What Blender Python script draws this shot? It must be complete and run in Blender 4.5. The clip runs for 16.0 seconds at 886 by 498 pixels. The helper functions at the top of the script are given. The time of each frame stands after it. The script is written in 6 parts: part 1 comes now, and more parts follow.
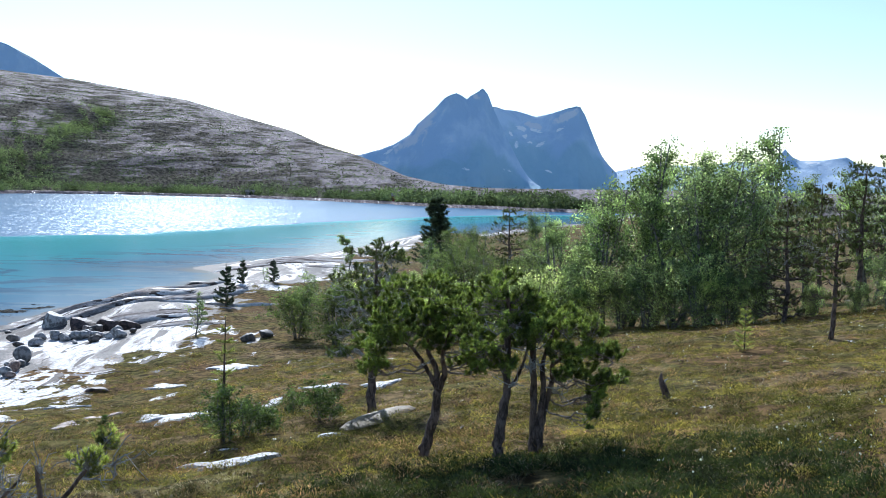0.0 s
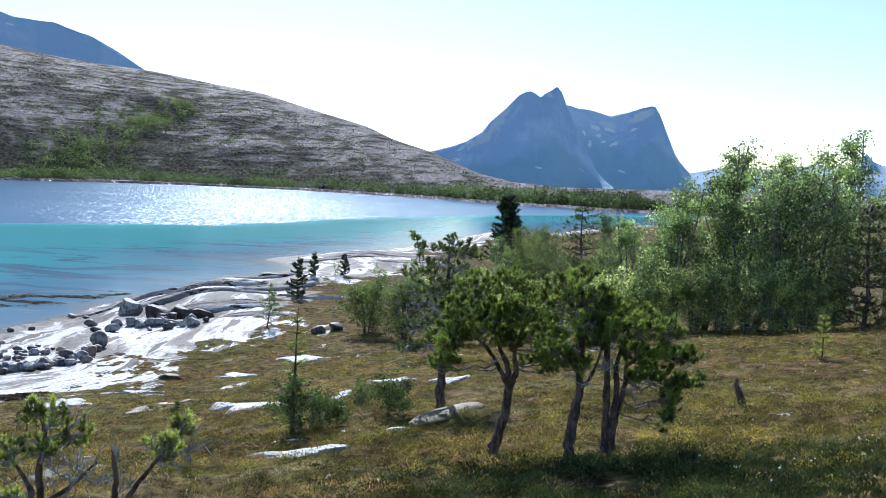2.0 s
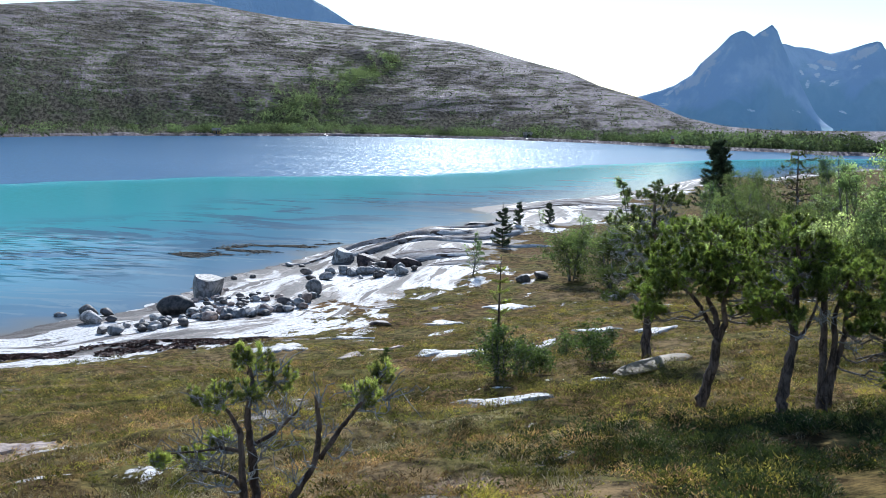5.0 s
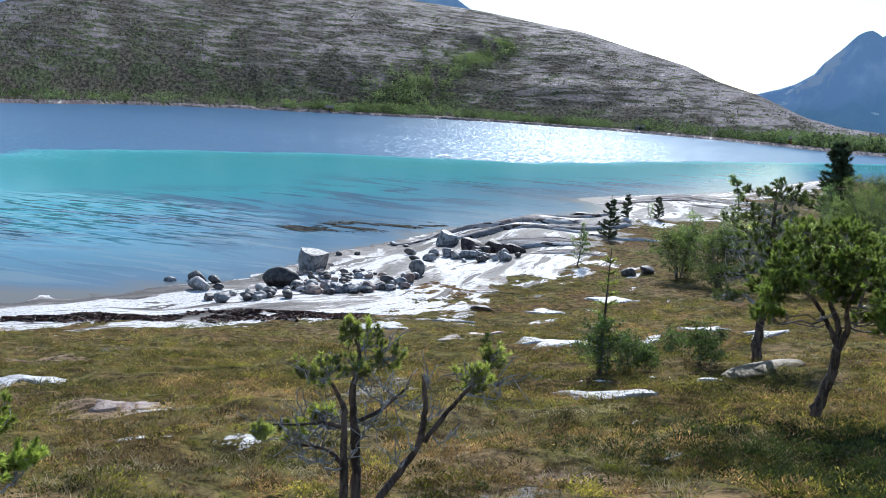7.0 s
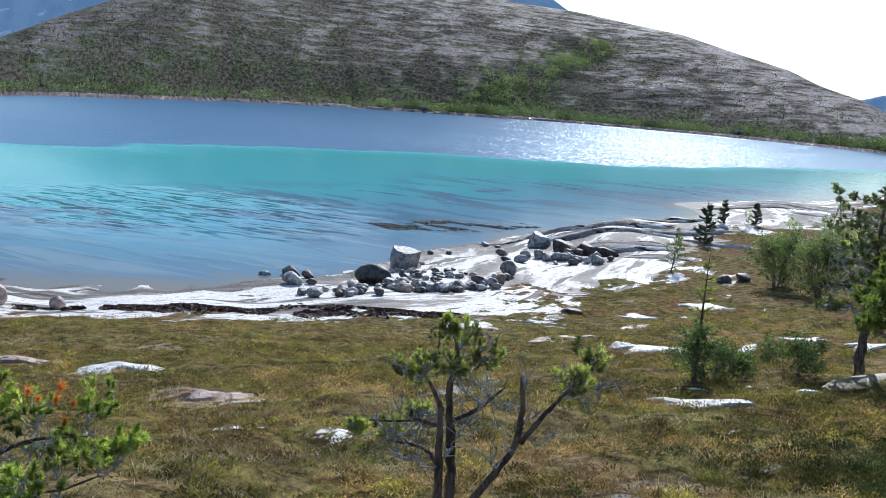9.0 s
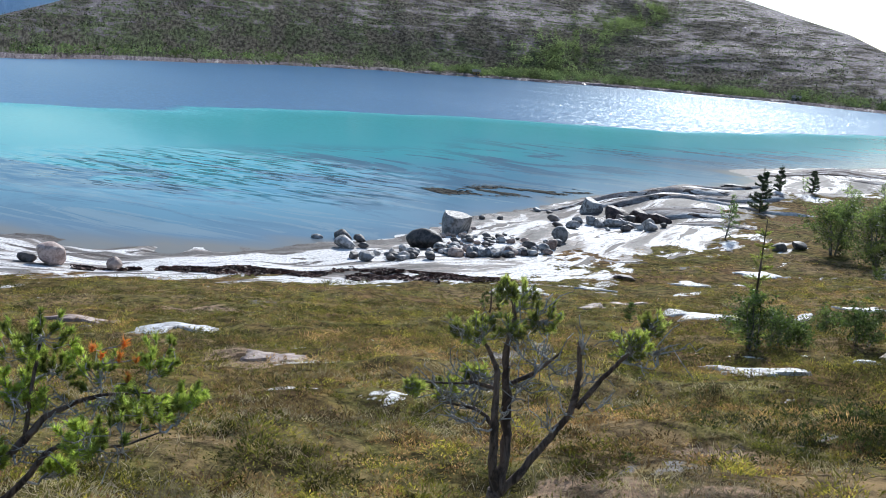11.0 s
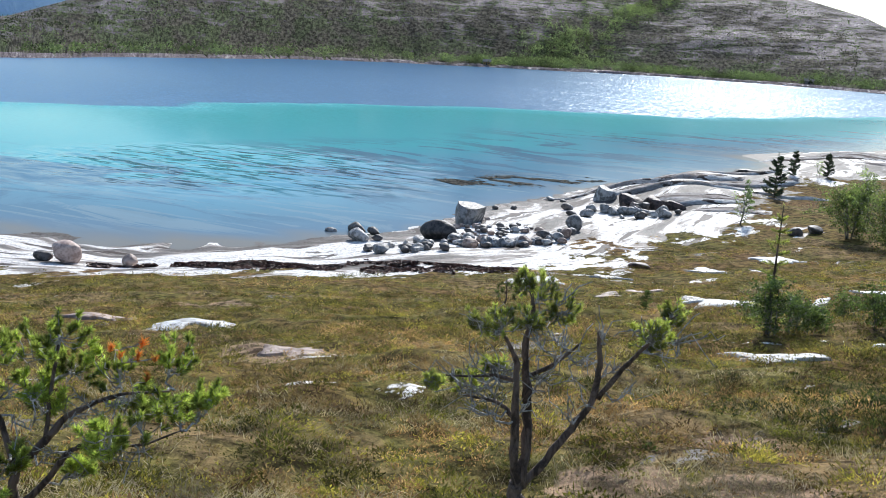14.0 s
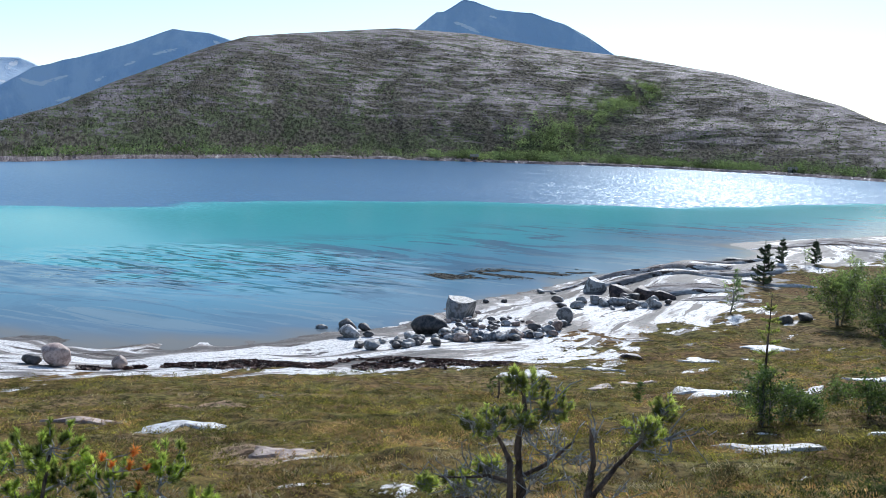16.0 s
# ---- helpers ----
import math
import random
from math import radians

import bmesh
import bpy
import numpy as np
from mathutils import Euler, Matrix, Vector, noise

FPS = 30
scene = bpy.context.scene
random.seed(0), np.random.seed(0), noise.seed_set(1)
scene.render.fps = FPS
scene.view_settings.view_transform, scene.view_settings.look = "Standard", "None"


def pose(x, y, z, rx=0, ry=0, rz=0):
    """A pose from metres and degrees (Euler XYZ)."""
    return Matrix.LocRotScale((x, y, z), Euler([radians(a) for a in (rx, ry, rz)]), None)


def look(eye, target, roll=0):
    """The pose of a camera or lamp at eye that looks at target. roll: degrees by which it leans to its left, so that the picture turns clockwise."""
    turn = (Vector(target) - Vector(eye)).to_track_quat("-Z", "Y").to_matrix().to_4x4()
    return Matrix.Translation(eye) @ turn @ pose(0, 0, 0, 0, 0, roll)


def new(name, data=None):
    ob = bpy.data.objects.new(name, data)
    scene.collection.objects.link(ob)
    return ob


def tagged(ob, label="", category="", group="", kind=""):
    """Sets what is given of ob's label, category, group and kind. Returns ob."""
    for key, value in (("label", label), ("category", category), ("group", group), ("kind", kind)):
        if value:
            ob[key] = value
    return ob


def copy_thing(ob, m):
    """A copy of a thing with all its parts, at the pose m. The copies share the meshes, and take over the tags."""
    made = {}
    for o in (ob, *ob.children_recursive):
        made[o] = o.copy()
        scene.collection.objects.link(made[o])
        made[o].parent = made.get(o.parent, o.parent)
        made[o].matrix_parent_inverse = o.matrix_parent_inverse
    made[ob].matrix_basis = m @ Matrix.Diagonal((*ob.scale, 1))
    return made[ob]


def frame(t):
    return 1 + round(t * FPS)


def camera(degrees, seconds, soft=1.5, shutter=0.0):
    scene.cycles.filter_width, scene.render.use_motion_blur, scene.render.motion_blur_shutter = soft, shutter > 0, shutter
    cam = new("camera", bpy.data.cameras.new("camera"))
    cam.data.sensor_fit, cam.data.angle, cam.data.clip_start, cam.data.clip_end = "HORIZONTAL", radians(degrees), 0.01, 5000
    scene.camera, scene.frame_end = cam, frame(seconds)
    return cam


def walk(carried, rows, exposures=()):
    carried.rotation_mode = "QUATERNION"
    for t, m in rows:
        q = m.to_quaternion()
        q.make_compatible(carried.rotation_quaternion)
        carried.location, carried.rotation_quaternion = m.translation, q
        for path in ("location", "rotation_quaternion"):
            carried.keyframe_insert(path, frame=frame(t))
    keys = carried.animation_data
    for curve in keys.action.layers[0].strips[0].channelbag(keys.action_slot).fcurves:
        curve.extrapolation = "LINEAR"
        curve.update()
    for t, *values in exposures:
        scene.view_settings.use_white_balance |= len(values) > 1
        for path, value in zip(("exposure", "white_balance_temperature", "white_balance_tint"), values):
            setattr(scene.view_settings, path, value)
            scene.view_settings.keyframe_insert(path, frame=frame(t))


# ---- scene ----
cam = camera(45.0, 16.0, soft=0.5)
PATH = [
    (0.0, pose(-0.000, 0.000, 8.000, 86.600, -1.100, 0.001)),
    (0.5, pose(-0.008, 0.017, 7.994, 86.623, -1.219, 1.277)),
    (1.0, pose(-0.038, 0.039, 7.981, 86.546, -1.350, 2.656)),
    (1.5, pose(-0.048, 0.079, 7.972, 86.423, -2.007, 3.648)),
    (2.0, pose(-0.056, 0.103, 7.970, 86.339, -2.313, 3.826)),
    (2.5, pose(-0.074, 0.121, 7.964, 86.228, -1.991, 4.100)),
    (3.0, pose(-0.078, 0.114, 7.967, 85.878, -2.249, 4.834)),
    (3.5, pose(-0.056, 0.132, 7.976, 85.556, -1.923, 6.993)),
    (4.0, pose(-0.038, 0.148, 7.980, 84.499, -1.189, 9.490)),
    (4.5, pose(-0.021, 0.182, 7.974, 83.715, -0.766, 12.370)),
    (7.0, pose(-0.176, 0.440, 7.896, 82.296, -3.639, 20.623)),
    (7.5, pose(-0.204, 0.464, 7.885, 82.240, -3.958, 22.336)),
    (8.0, pose(-0.218, 0.476, 7.878, 82.131, -4.273, 23.757)),
    (8.5, pose(-0.233, 0.484, 7.873, 82.145, -4.341, 24.796)),
    (11.0, pose(-0.282, 0.485, 7.853, 79.894, -4.609, 28.415)),
    (11.5, pose(-0.295, 0.496, 7.843, 78.814, -3.976, 29.007)),
    (12.0, pose(-0.304, 0.511, 7.830, 77.689, -3.611, 29.409)),
    (12.5, pose(-0.304, 0.509, 7.831, 77.112, -3.916, 29.542)),
    (13.0, pose(-0.310, 0.502, 7.832, 77.098, -3.974, 29.738)),
    (13.5, pose(-0.311, 0.504, 7.840, 77.763, -3.679, 29.574)),
    (14.0, pose(-0.310, 0.505, 7.854, 79.369, -3.413, 28.948)),
    (14.5, pose(-0.300, 0.492, 7.866, 80.893, -3.340, 28.536)),
    (15.0, pose(-0.293, 0.489, 7.872, 81.992, -3.045, 28.140)),
    (15.5, pose(-0.289, 0.478, 7.882, 82.949, -2.695, 28.072)),
    (16.0, pose(-0.287, 0.468, 7.892, 84.432, -2.344, 28.284)),
]
walk(cam, PATH, [(0.0, 0.24, 5700, 9), (4.5, 0.14, 5750, 9), (8.5, 0.18, 5900, 9), (11.0, 0.18, 6050, 9), (12.5, 0.34, 6300, 9), (13.5, 0.38, 6300, 9), (14.2, 0.36, 6200, 9), (15.0, 0.12, 6000, 9), (16.0, 0.08, 5900, 9)])

# ---- daylight ----
SUN_AZ, SUN_EL = 14.0, 35.0      # azimuth to the left of +y, elevation
world = bpy.data.worlds.new("world")
scene.world = world
world.use_nodes = True
wn = world.node_tree
sky = wn.nodes.new("ShaderNodeTexSky")
sky.sky_type, sky.sun_disc = "NISHITA", False
sky.sun_elevation, sky.sun_rotation = radians(SUN_EL), radians(-SUN_AZ)
sky.air_density, sky.dust_density, sky.ozone_density = 1.0, 0.3, 1.5
wn.links.new(sky.outputs[0], wn.nodes["Background"].inputs[0])
wn.nodes["Background"].inputs[1].default_value = 0.12
sun = new("sun", bpy.data.lights.new("sun", "SUN"))
sun.data.energy, sun.data.angle, sun.data.color = 4.3, radians(0.55), (1.0, 0.965, 0.91)
ca = radians(SUN_AZ)
sun.matrix_world = look((-50 * math.sin(ca), 50 * math.cos(ca), 50 * math.tan(radians(SUN_EL))), (0, 0, 0))

# ---- small tools ----


def vnoise(x, y, seed=0):
    """Smooth value noise on arrays, -1 to 1, cells of one unit."""
    x, y = np.asarray(x, float), np.asarray(y, float)
    xi, yi = np.floor(x).astype(np.int64), np.floor(y).astype(np.int64)
    fx, fy = x - xi, y - yi
    fx, fy = fx * fx * (3 - 2 * fx), fy * fy * (3 - 2 * fy)

    def h(a, b):
        n = (a * 374761393 + b * 668265263 + seed * 1442695041) & 0x7FFFFFFF
        n = ((n ^ (n >> 13)) * 1274126177) & 0x7FFFFFFF
        return ((n ^ (n >> 16)) & 0xFFFF) / 32767.5 - 1
    a, b, c, d = h(xi, yi), h(xi + 1, yi), h(xi, yi + 1), h(xi + 1, yi + 1)
    return (a + (b - a) * fx) * (1 - fy) + (c + (d - c) * fx) * fy


def fbm(x, y, octaves=4, seed=0, gain=0.5):
    s, a = 0, 1.0
    for o in range(octaves):
        s = s + a * vnoise(x * 2 ** o + 17 * o, y * 2 ** o - 9 * o, seed + o)
        a *= gain
    return s


def polar(az, r):
    """Plan place at az degrees to the left of ahead, r metres off."""
    a = np.radians(az)
    return -r * np.sin(a), r * np.cos(a)


def smoothmax(a, b, k):
    h = np.clip(0.5 + 0.5 * (a - b) / k, 0, 1)
    return b + (a - b) * h + k * h * (1 - h)


class Soup:
    """Vertices and faces gathered for one mesh."""

    def __init__(self):
        self.v, self.f, self.n = [], [], 0

    def add(self, verts, faces):
        self.v.append(np.asarray(verts, float).reshape(-1, 3))
        self.f.extend([[i + self.n for i in f] for f in faces])
        self.n += len(self.v[-1])

    def tris(self, verts):
        """verts: (n, k, 3), n separate faces of k corners."""
        verts = np.asarray(verts, float)
        n, k = verts.shape[:2]
        self.v.append(verts.reshape(-1, 3))
        self.f.extend((np.arange(n * k).reshape(n, k) + self.n).tolist())
        self.n += n * k

    def tube(self, pts, radii, sides=6):
        pts = np.asarray(pts, float)
        ring = []
        for i, p in enumerate(pts):
            d = pts[min(i + 1, len(pts) - 1)] - pts[max(i - 1, 0)]
            d = d / (np.linalg.norm(d) + 1e-9)
            u = np.cross(d, (0.31, 0.95, 0.05) if abs(d[1]) < 0.9 else (1, 0, 0))
            u /= np.linalg.norm(u)
            w = np.cross(d, u)
            a = np.arange(sides) * 2 * math.pi / sides
            ring.append(p + radii[i] * (np.cos(a)[:, None] * u + np.sin(a)[:, None] * w))
        faces = []
        for i in range(len(pts) - 1):
            for j in range(sides):
                k = (j + 1) % sides
                faces.append([i * sides + j, i * sides + k, (i + 1) * sides + k, (i + 1) * sides + j])
        faces.append([(len(pts) - 1) * sides + j for j in range(sides)])
        faces.append([sides - 1 - j for j in range(sides)])
        self.add(np.concatenate(ring), faces)

    def mesh(self, name, material, smooth=False):
        me = bpy.data.meshes.new(name)
        me.from_pydata(np.concatenate(self.v).tolist() if self.v else [], [], self.f)
        me.materials.append(material)
        if smooth:
            me.shade_smooth()
        me.update()
        return me


def part(name, soup, material, parent, label="", smooth=False):
    ob = new(name, soup if isinstance(soup, bpy.types.Mesh) else soup.mesh(name, material, smooth))
    ob.parent = parent
    if label:
        ob["label"] = label
    return ob


# ---- materials ----
def material(name):
    m = bpy.data.materials.new(name)
    m.use_nodes = True
    return m, m.node_tree, m.node_tree.nodes["Principled BSDF"]


def node(nt, kind, **inputs):
    n = nt.nodes.new("ShaderNode" + kind)
    for k, v in inputs.items():
        key = int(k[1:]) if k[0] == "i" and k[1:].isdigit() else k
        if isinstance(v, bpy.types.NodeSocket):
            nt.links.new(v, n.inputs[key])
        else:
            n.inputs[key].default_value = v
    return n


def coords(nt, scale=(1, 1, 1), turn=0.0, world=False):
    src = nt.nodes.new("ShaderNodeNewGeometry").outputs["Position"] if world else nt.nodes.new("ShaderNodeTexCoord").outputs["Object"]
    mp = nt.nodes.new("ShaderNodeMapping")
    mp.inputs["Scale"].default_value = scale
    mp.inputs["Rotation"].default_value = (0, 0, radians(turn))
    nt.links.new(src, mp.inputs["Vector"])
    return mp.outputs[0]


def calc(nt, op, a, b=0.0, c=0.0):
    n = nt.nodes.new("ShaderNodeMath")
    n.operation = op
    for s, v in zip(n.inputs, (a, b, c)):
        if isinstance(v, bpy.types.NodeSocket):
            nt.links.new(v, s)
        else:
            s.default_value = v
    return n.outputs[0]


def noise_tex(nt, vec, scale, detail=4, rough=0.55, distort=0.0):
    f = node(nt, "TexNoise", Vector=vec, Scale=scale, Detail=detail, Roughness=rough, Distortion=distort).outputs["Fac"]
    return calc(nt, "MULTIPLY_ADD", f, 3.0, -1.0)


def ramp(nt, fac, stops, ease="LINEAR"):
    n = nt.nodes.new("ShaderNodeValToRGB")
    n.color_ramp.interpolation = ease
    e = n.color_ramp.elements
    while len(e) < len(stops):
        e.new(0.5)
    for el, (p, c) in zip(e, stops):
        el.position = p
        el.color = (c, c, c, 1) if isinstance(c, (int, float)) else (*c, 1)
    nt.links.new(fac, n.inputs[0])
    return n.outputs[0]


def mix(nt, fac, a, b, mode="MIX"):
    n = nt.nodes.new("ShaderNodeMix")
    n.data_type, n.blend_type = "RGBA", mode
    for s, v in ((n.inputs[0], fac), (n.inputs[6], a), (n.inputs[7], b)):
        if isinstance(v, bpy.types.NodeSocket):
            nt.links.new(v, s)
        else:
            s.default_value = v if isinstance(v, (int, float)) else (*v, 1)
    return n.outputs[2]


def attr(nt, name):
    n = nt.nodes.new("ShaderNodeAttribute")
    n.attribute_name = name
    return n.outputs["Fac"]


def bump(nt, bsdf, height, strength=0.4, distance=0.05):
    n = node(nt, "Bump", Height=height, Strength=strength, Distance=distance)
    nt.links.new(n.outputs[0], bsdf.inputs["Normal"])


def granite_nodes(nt):
    """Pale coastal granite in bands along the shore: grey and wet at the waterline, bleached above, dark lichen streaks and cracks."""
    d = attr(nt, "inl")
    xyz = node(nt, "SeparateXYZ", i0=nt.nodes.new("ShaderNodeNewGeometry").outputs["Position"])
    s = calc(nt, "ADD", xyz.outputs[1], calc(nt, "MULTIPLY", xyz.outputs[0], 0.7))

    def band(ks, kd, scale, detail, distort):
        v = node(nt, "CombineXYZ", i0=calc(nt, "MULTIPLY", s, ks), i1=calc(nt, "MULTIPLY", d, kd))
        return noise_tex(nt, v.outputs[0], scale, detail, 0.6, distort)
    n = band(0.13, 0.50, 1.0, 6, 0.5)
    bias = ramp(nt, calc(nt, "DIVIDE", d, 20.0), [(0.0, 0.24), (0.07, 0.36), (0.13, 0.66), (0.45, 0.60), (0.9, 0.50)])
    ridge = ramp(nt, calc(nt, "DIVIDE", xyz.outputs[1], 100.0), [(0.50, 0.0), (0.54, 0.22), (0.70, 0.24), (0.95, 0.28)])
    n2 = calc(nt, "SUBTRACT", calc(nt, "ADD", n, calc(nt, "SUBTRACT", bias, 0.5)), ridge)
    fine = noise_tex(nt, coords(nt, world=True), 9.0, 5, 0.65)
    base = ramp(nt, n2, [(0.06, (0.10, 0.085, 0.075)), (0.30, (0.17, 0.155, 0.145)), (0.42, (0.33, 0.285, 0.255)), (0.47, (0.62, 0.585, 0.56)), (0.57, (0.84, 0.82, 0.80))])
    speck = ramp(nt, fine, [(0.30, (0.66, 0.63, 0.61)), (0.5, (1, 1, 1)), (0.75, (1.0, 0.98, 0.95))])
    col = mix(nt, 1.0, base, speck, "MULTIPLY")
    crack = ramp(nt, band(0.10, 0.75, 1.3, 4, 0.4), [(0.46, 0.0), (0.485, 0.85), (0.505, 0.85), (0.53, 0.0)])
    crack = calc(nt, "MULTIPLY", crack, ramp(nt, fine, [(0.3, 1.0), (0.7, 0.4)]))
    lich = ramp(nt, band(0.22, 1.1, 1.0, 5, 0.6), [(0.74, 0.0), (0.79, 0.95)])
    col = mix(nt, crack, col, (0.075, 0.060, 0.052))
    col = mix(nt, lich, col, (0.045, 0.028, 0.022))
    return col, fine, n




def stone_material(name, lo, hi):
    m, nt, b = material(name)
    v = coords(nt)
    f = noise_tex(nt, v, 5.0, 6, 0.65)
    rnd = nt.nodes.new("ShaderNodeObjectInfo").outputs["Random"]
    c = ramp(nt, f, [(0.3, lo), (0.7, hi)])
    c = mix(nt, 1.0, c, ramp(nt, rnd, [(0.0, 0.65), (1.0, 1.1)]), "MULTIPLY")
    nt.links.new(c, b.inputs["Base Color"])
    b.inputs["Roughness"].default_value = 0.6
    bump(nt, b, f, 0.5, 0.03)
    return m


BOULDER = stone_material("grey boulder", (0.19, 0.18, 0.172), (0.50, 0.48, 0.465))
DARKGRANITE = stone_material("dark grey granite", (0.12, 0.115, 0.11), (0.36, 0.345, 0.335))
ROSESTONE = stone_material("rose granite", (0.36, 0.245, 0.205), (0.60, 0.45, 0.38))
PINKSTONE = stone_material("pink granite", (0.27, 0.18, 0.14), (0.56, 0.41, 0.33))
DARKSTONE = stone_material("dark wet stone", (0.045, 0.040, 0.036), (0.16, 0.135, 0.12))


PALE = stone_material("pale granite", (0.16, 0.15, 0.14), (0.62, 0.60, 0.58))
BLEACHED = stone_material("bleached granite", (0.36, 0.34, 0.325), (0.74, 0.73, 0.72))
REDROCK = stone_material("red-brown wet rock", (0.030, 0.018, 0.014), (0.16, 0.10, 0.08))
MOSSY = stone_material("moss-grown stone", (0.19, 0.125, 0.048), (0.36, 0.26, 0.12))


def paint(name, c):
    m, nt, b = material(name)
    f = noise_tex(nt, coords(nt), 3.0, 4)
    nt.links.new(ramp(nt, f, [(0.3, tuple(v * 0.75 for v in c)), (0.7, c)]), b.inputs["Base Color"])
    b.inputs["Roughness"].default_value = 0.7
    return m


OCHRE, GREYROOF, REDPAINT, DARKPAINT = paint("ochre paint", (0.40, 0.24, 0.08)), paint("grey boards", (0.20, 0.19, 0.18)), paint("red paint", (0.30, 0.05, 0.03)), paint("dark opening", (0.02, 0.02, 0.025))


def slab_material(name):
    """Bedrock slabs: grey-pink, bleached and lichen-black streaks along their length."""
    m, nt, b = material(name)
    n = noise_tex(nt, coords(nt, (0.16, 1.0, 1.0)), 0.9, 6, 0.62, 0.5)
    fine = noise_tex(nt, coords(nt), 7.0, 5, 0.65)
    c = ramp(nt, n, [(0.14, (0.09, 0.07, 0.062)), (0.30, (0.25, 0.215, 0.195)), (0.48, (0.40, 0.355, 0.33)), (0.62, (0.58, 0.545, 0.52)), (0.8, (0.74, 0.72, 0.70))])
    c = mix(nt, 1.0, c, ramp(nt, fine, [(0.3, 0.68), (0.55, 1.0)]), "MULTIPLY")
    dark = ramp(nt, noise_tex(nt, coords(nt, (0.25, 1.2, 1.2)), 1.5, 4, 0.6, 0.4), [(0.66, 0.0), (0.72, 0.95)])
    nt.links.new(mix(nt, dark, c, (0.04, 0.026, 0.022)), b.inputs["Base Color"])
    b.inputs["Roughness"].default_value = 0.8
    b.inputs["Specular IOR Level"].default_value = 0.04
    bump(nt, b, mix(nt, 0.5, fine, n), 0.8, 0.08)
    return m


SLAB = slab_material("bedrock slab")


def heath_nodes(nt):
    v = coords(nt, world=True)
    a = noise_tex(nt, v, 0.22, 5, 0.6, 0.4)
    b = noise_tex(nt, v, 3.6, 7, 0.75)
    base = ramp(nt, a, [(0.20, (0.165, 0.110, 0.056)), (0.42, (0.150, 0.115, 0.046)), (0.60, (0.125, 0.120, 0.040)), (0.80, (0.20, 0.150, 0.080))])
    bare = ramp(nt, calc(nt, "ADD", attr(nt, "bare"), calc(nt, "MULTIPLY", calc(nt, "SUBTRACT", b, 0.5), 0.5)), [(0.45, 0.0), (0.6, 1.0)])
    base = mix(nt, bare, base, (0.29, 0.215, 0.155))
    det = ramp(nt, b, [(0.2, (0.25, 0.23, 0.21)), (0.5, (0.9, 0.85, 0.8)), (0.8, (1.65, 1.5, 1.35))])
    col = mix(nt, 1.0, base, det, "MULTIPLY")
    return col, b


m, nt, b = material("ground")
gcol, gfine, gbig = granite_nodes(nt)
hcol, hfine = heath_nodes(nt)
rk = attr(nt, "rock")
edge = calc(nt, "ADD", rk, calc(nt, "MULTIPLY", calc(nt, "SUBTRACT", noise_tex(nt, coords(nt, (0.7, 0.35, 1), -18, True), 1.1, 6, 0.65), 0.5), 1.1))
mask = ramp(nt, edge, [(0.47, 0.0), (0.53, 1.0)])
nt.links.new(mix(nt, mask, hcol, gcol), b.inputs["Base Color"])
nt.links.new(ramp(nt, mask, [(0, 0.95), (1, 0.60)]), b.inputs["Roughness"])
nt.links.new(ramp(nt, mask, [(0, 0.03), (1, 0.09)]), b.inputs["Specular IOR Level"])
bump(nt, b, mix(nt, mask, hfine, mix(nt, 0.5, gfine, gbig)), 0.5, 0.05)
GROUND = m

m, nt, b = material("sea water")


def facets(vec, scale, detail, strength):
    """Sloping wave facets: a sideways tilt from noise, to be added to the upright normal."""
    c = node(nt, "TexNoise", Vector=vec, Scale=scale, Detail=detail, Roughness=0.55).outputs["Color"]
    d2 = node(nt, "VectorMath", i0=c, i1=(0.5, 0.5, 0.5))
    d2.operation = "SUBTRACT"
    k = node(nt, "VectorMath", i0=d2.outputs[0], i1=(1.0, 1.0, 0.0))
    k.operation = "MULTIPLY"
    sc = node(nt, "VectorMath", i0=k.outputs[0], i1=strength)
    sc.operation = "MULTIPLY"
    return sc.outputs[0]


def near(x, y, radius, soft=0.15):
    """1 at the place x, y and 0 from radius metres off."""
    g = node(nt, "VectorMath", i0=nt.nodes.new("ShaderNodeNewGeometry").outputs["Position"], i1=(x, y, 0.0))
    g.operation = "DISTANCE"
    return ramp(nt, calc(nt, "DIVIDE", g.outputs["Value"], radius), [(soft, 1.0), (0.95, 0.0)])


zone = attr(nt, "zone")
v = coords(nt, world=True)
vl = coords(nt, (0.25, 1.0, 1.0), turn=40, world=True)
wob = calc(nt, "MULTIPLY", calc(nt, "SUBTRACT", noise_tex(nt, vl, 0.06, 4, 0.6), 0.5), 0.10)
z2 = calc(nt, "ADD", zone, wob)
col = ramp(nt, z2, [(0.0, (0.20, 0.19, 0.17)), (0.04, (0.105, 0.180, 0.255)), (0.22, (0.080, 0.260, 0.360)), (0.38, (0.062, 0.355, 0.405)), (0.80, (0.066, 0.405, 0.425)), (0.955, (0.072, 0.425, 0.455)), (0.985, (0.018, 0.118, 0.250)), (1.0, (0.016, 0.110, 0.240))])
weedz = ramp(nt, z2, [(0.04, 0.0), (0.12, 0.9), (0.34, 1.0), (0.50, 0.0)])
weed = ramp(nt, noise_tex(nt, coords(nt, (0.5, 1.0, 1.0), 25, True), 0.16, 7, 0.68, 0.8), [(0.47, 0.0), (0.62, 0.85)])
col = mix(nt, calc(nt, "MULTIPLY", weed, weedz), col, (0.060, 0.140, 0.220))
sandz = ramp(nt, z2, [(0.02, 0.0), (0.06, 0.7), (0.2, 0.25), (0.3, 0.0)])
sand = ramp(nt, noise_tex(nt, vl, 0.35, 6, 0.7, 1.0), [(0.55, 0.0), (0.68, 0.6)])
col = mix(nt, calc(nt, "MULTIPLY", sand, sandz), col, (0.26, 0.32, 0.33))
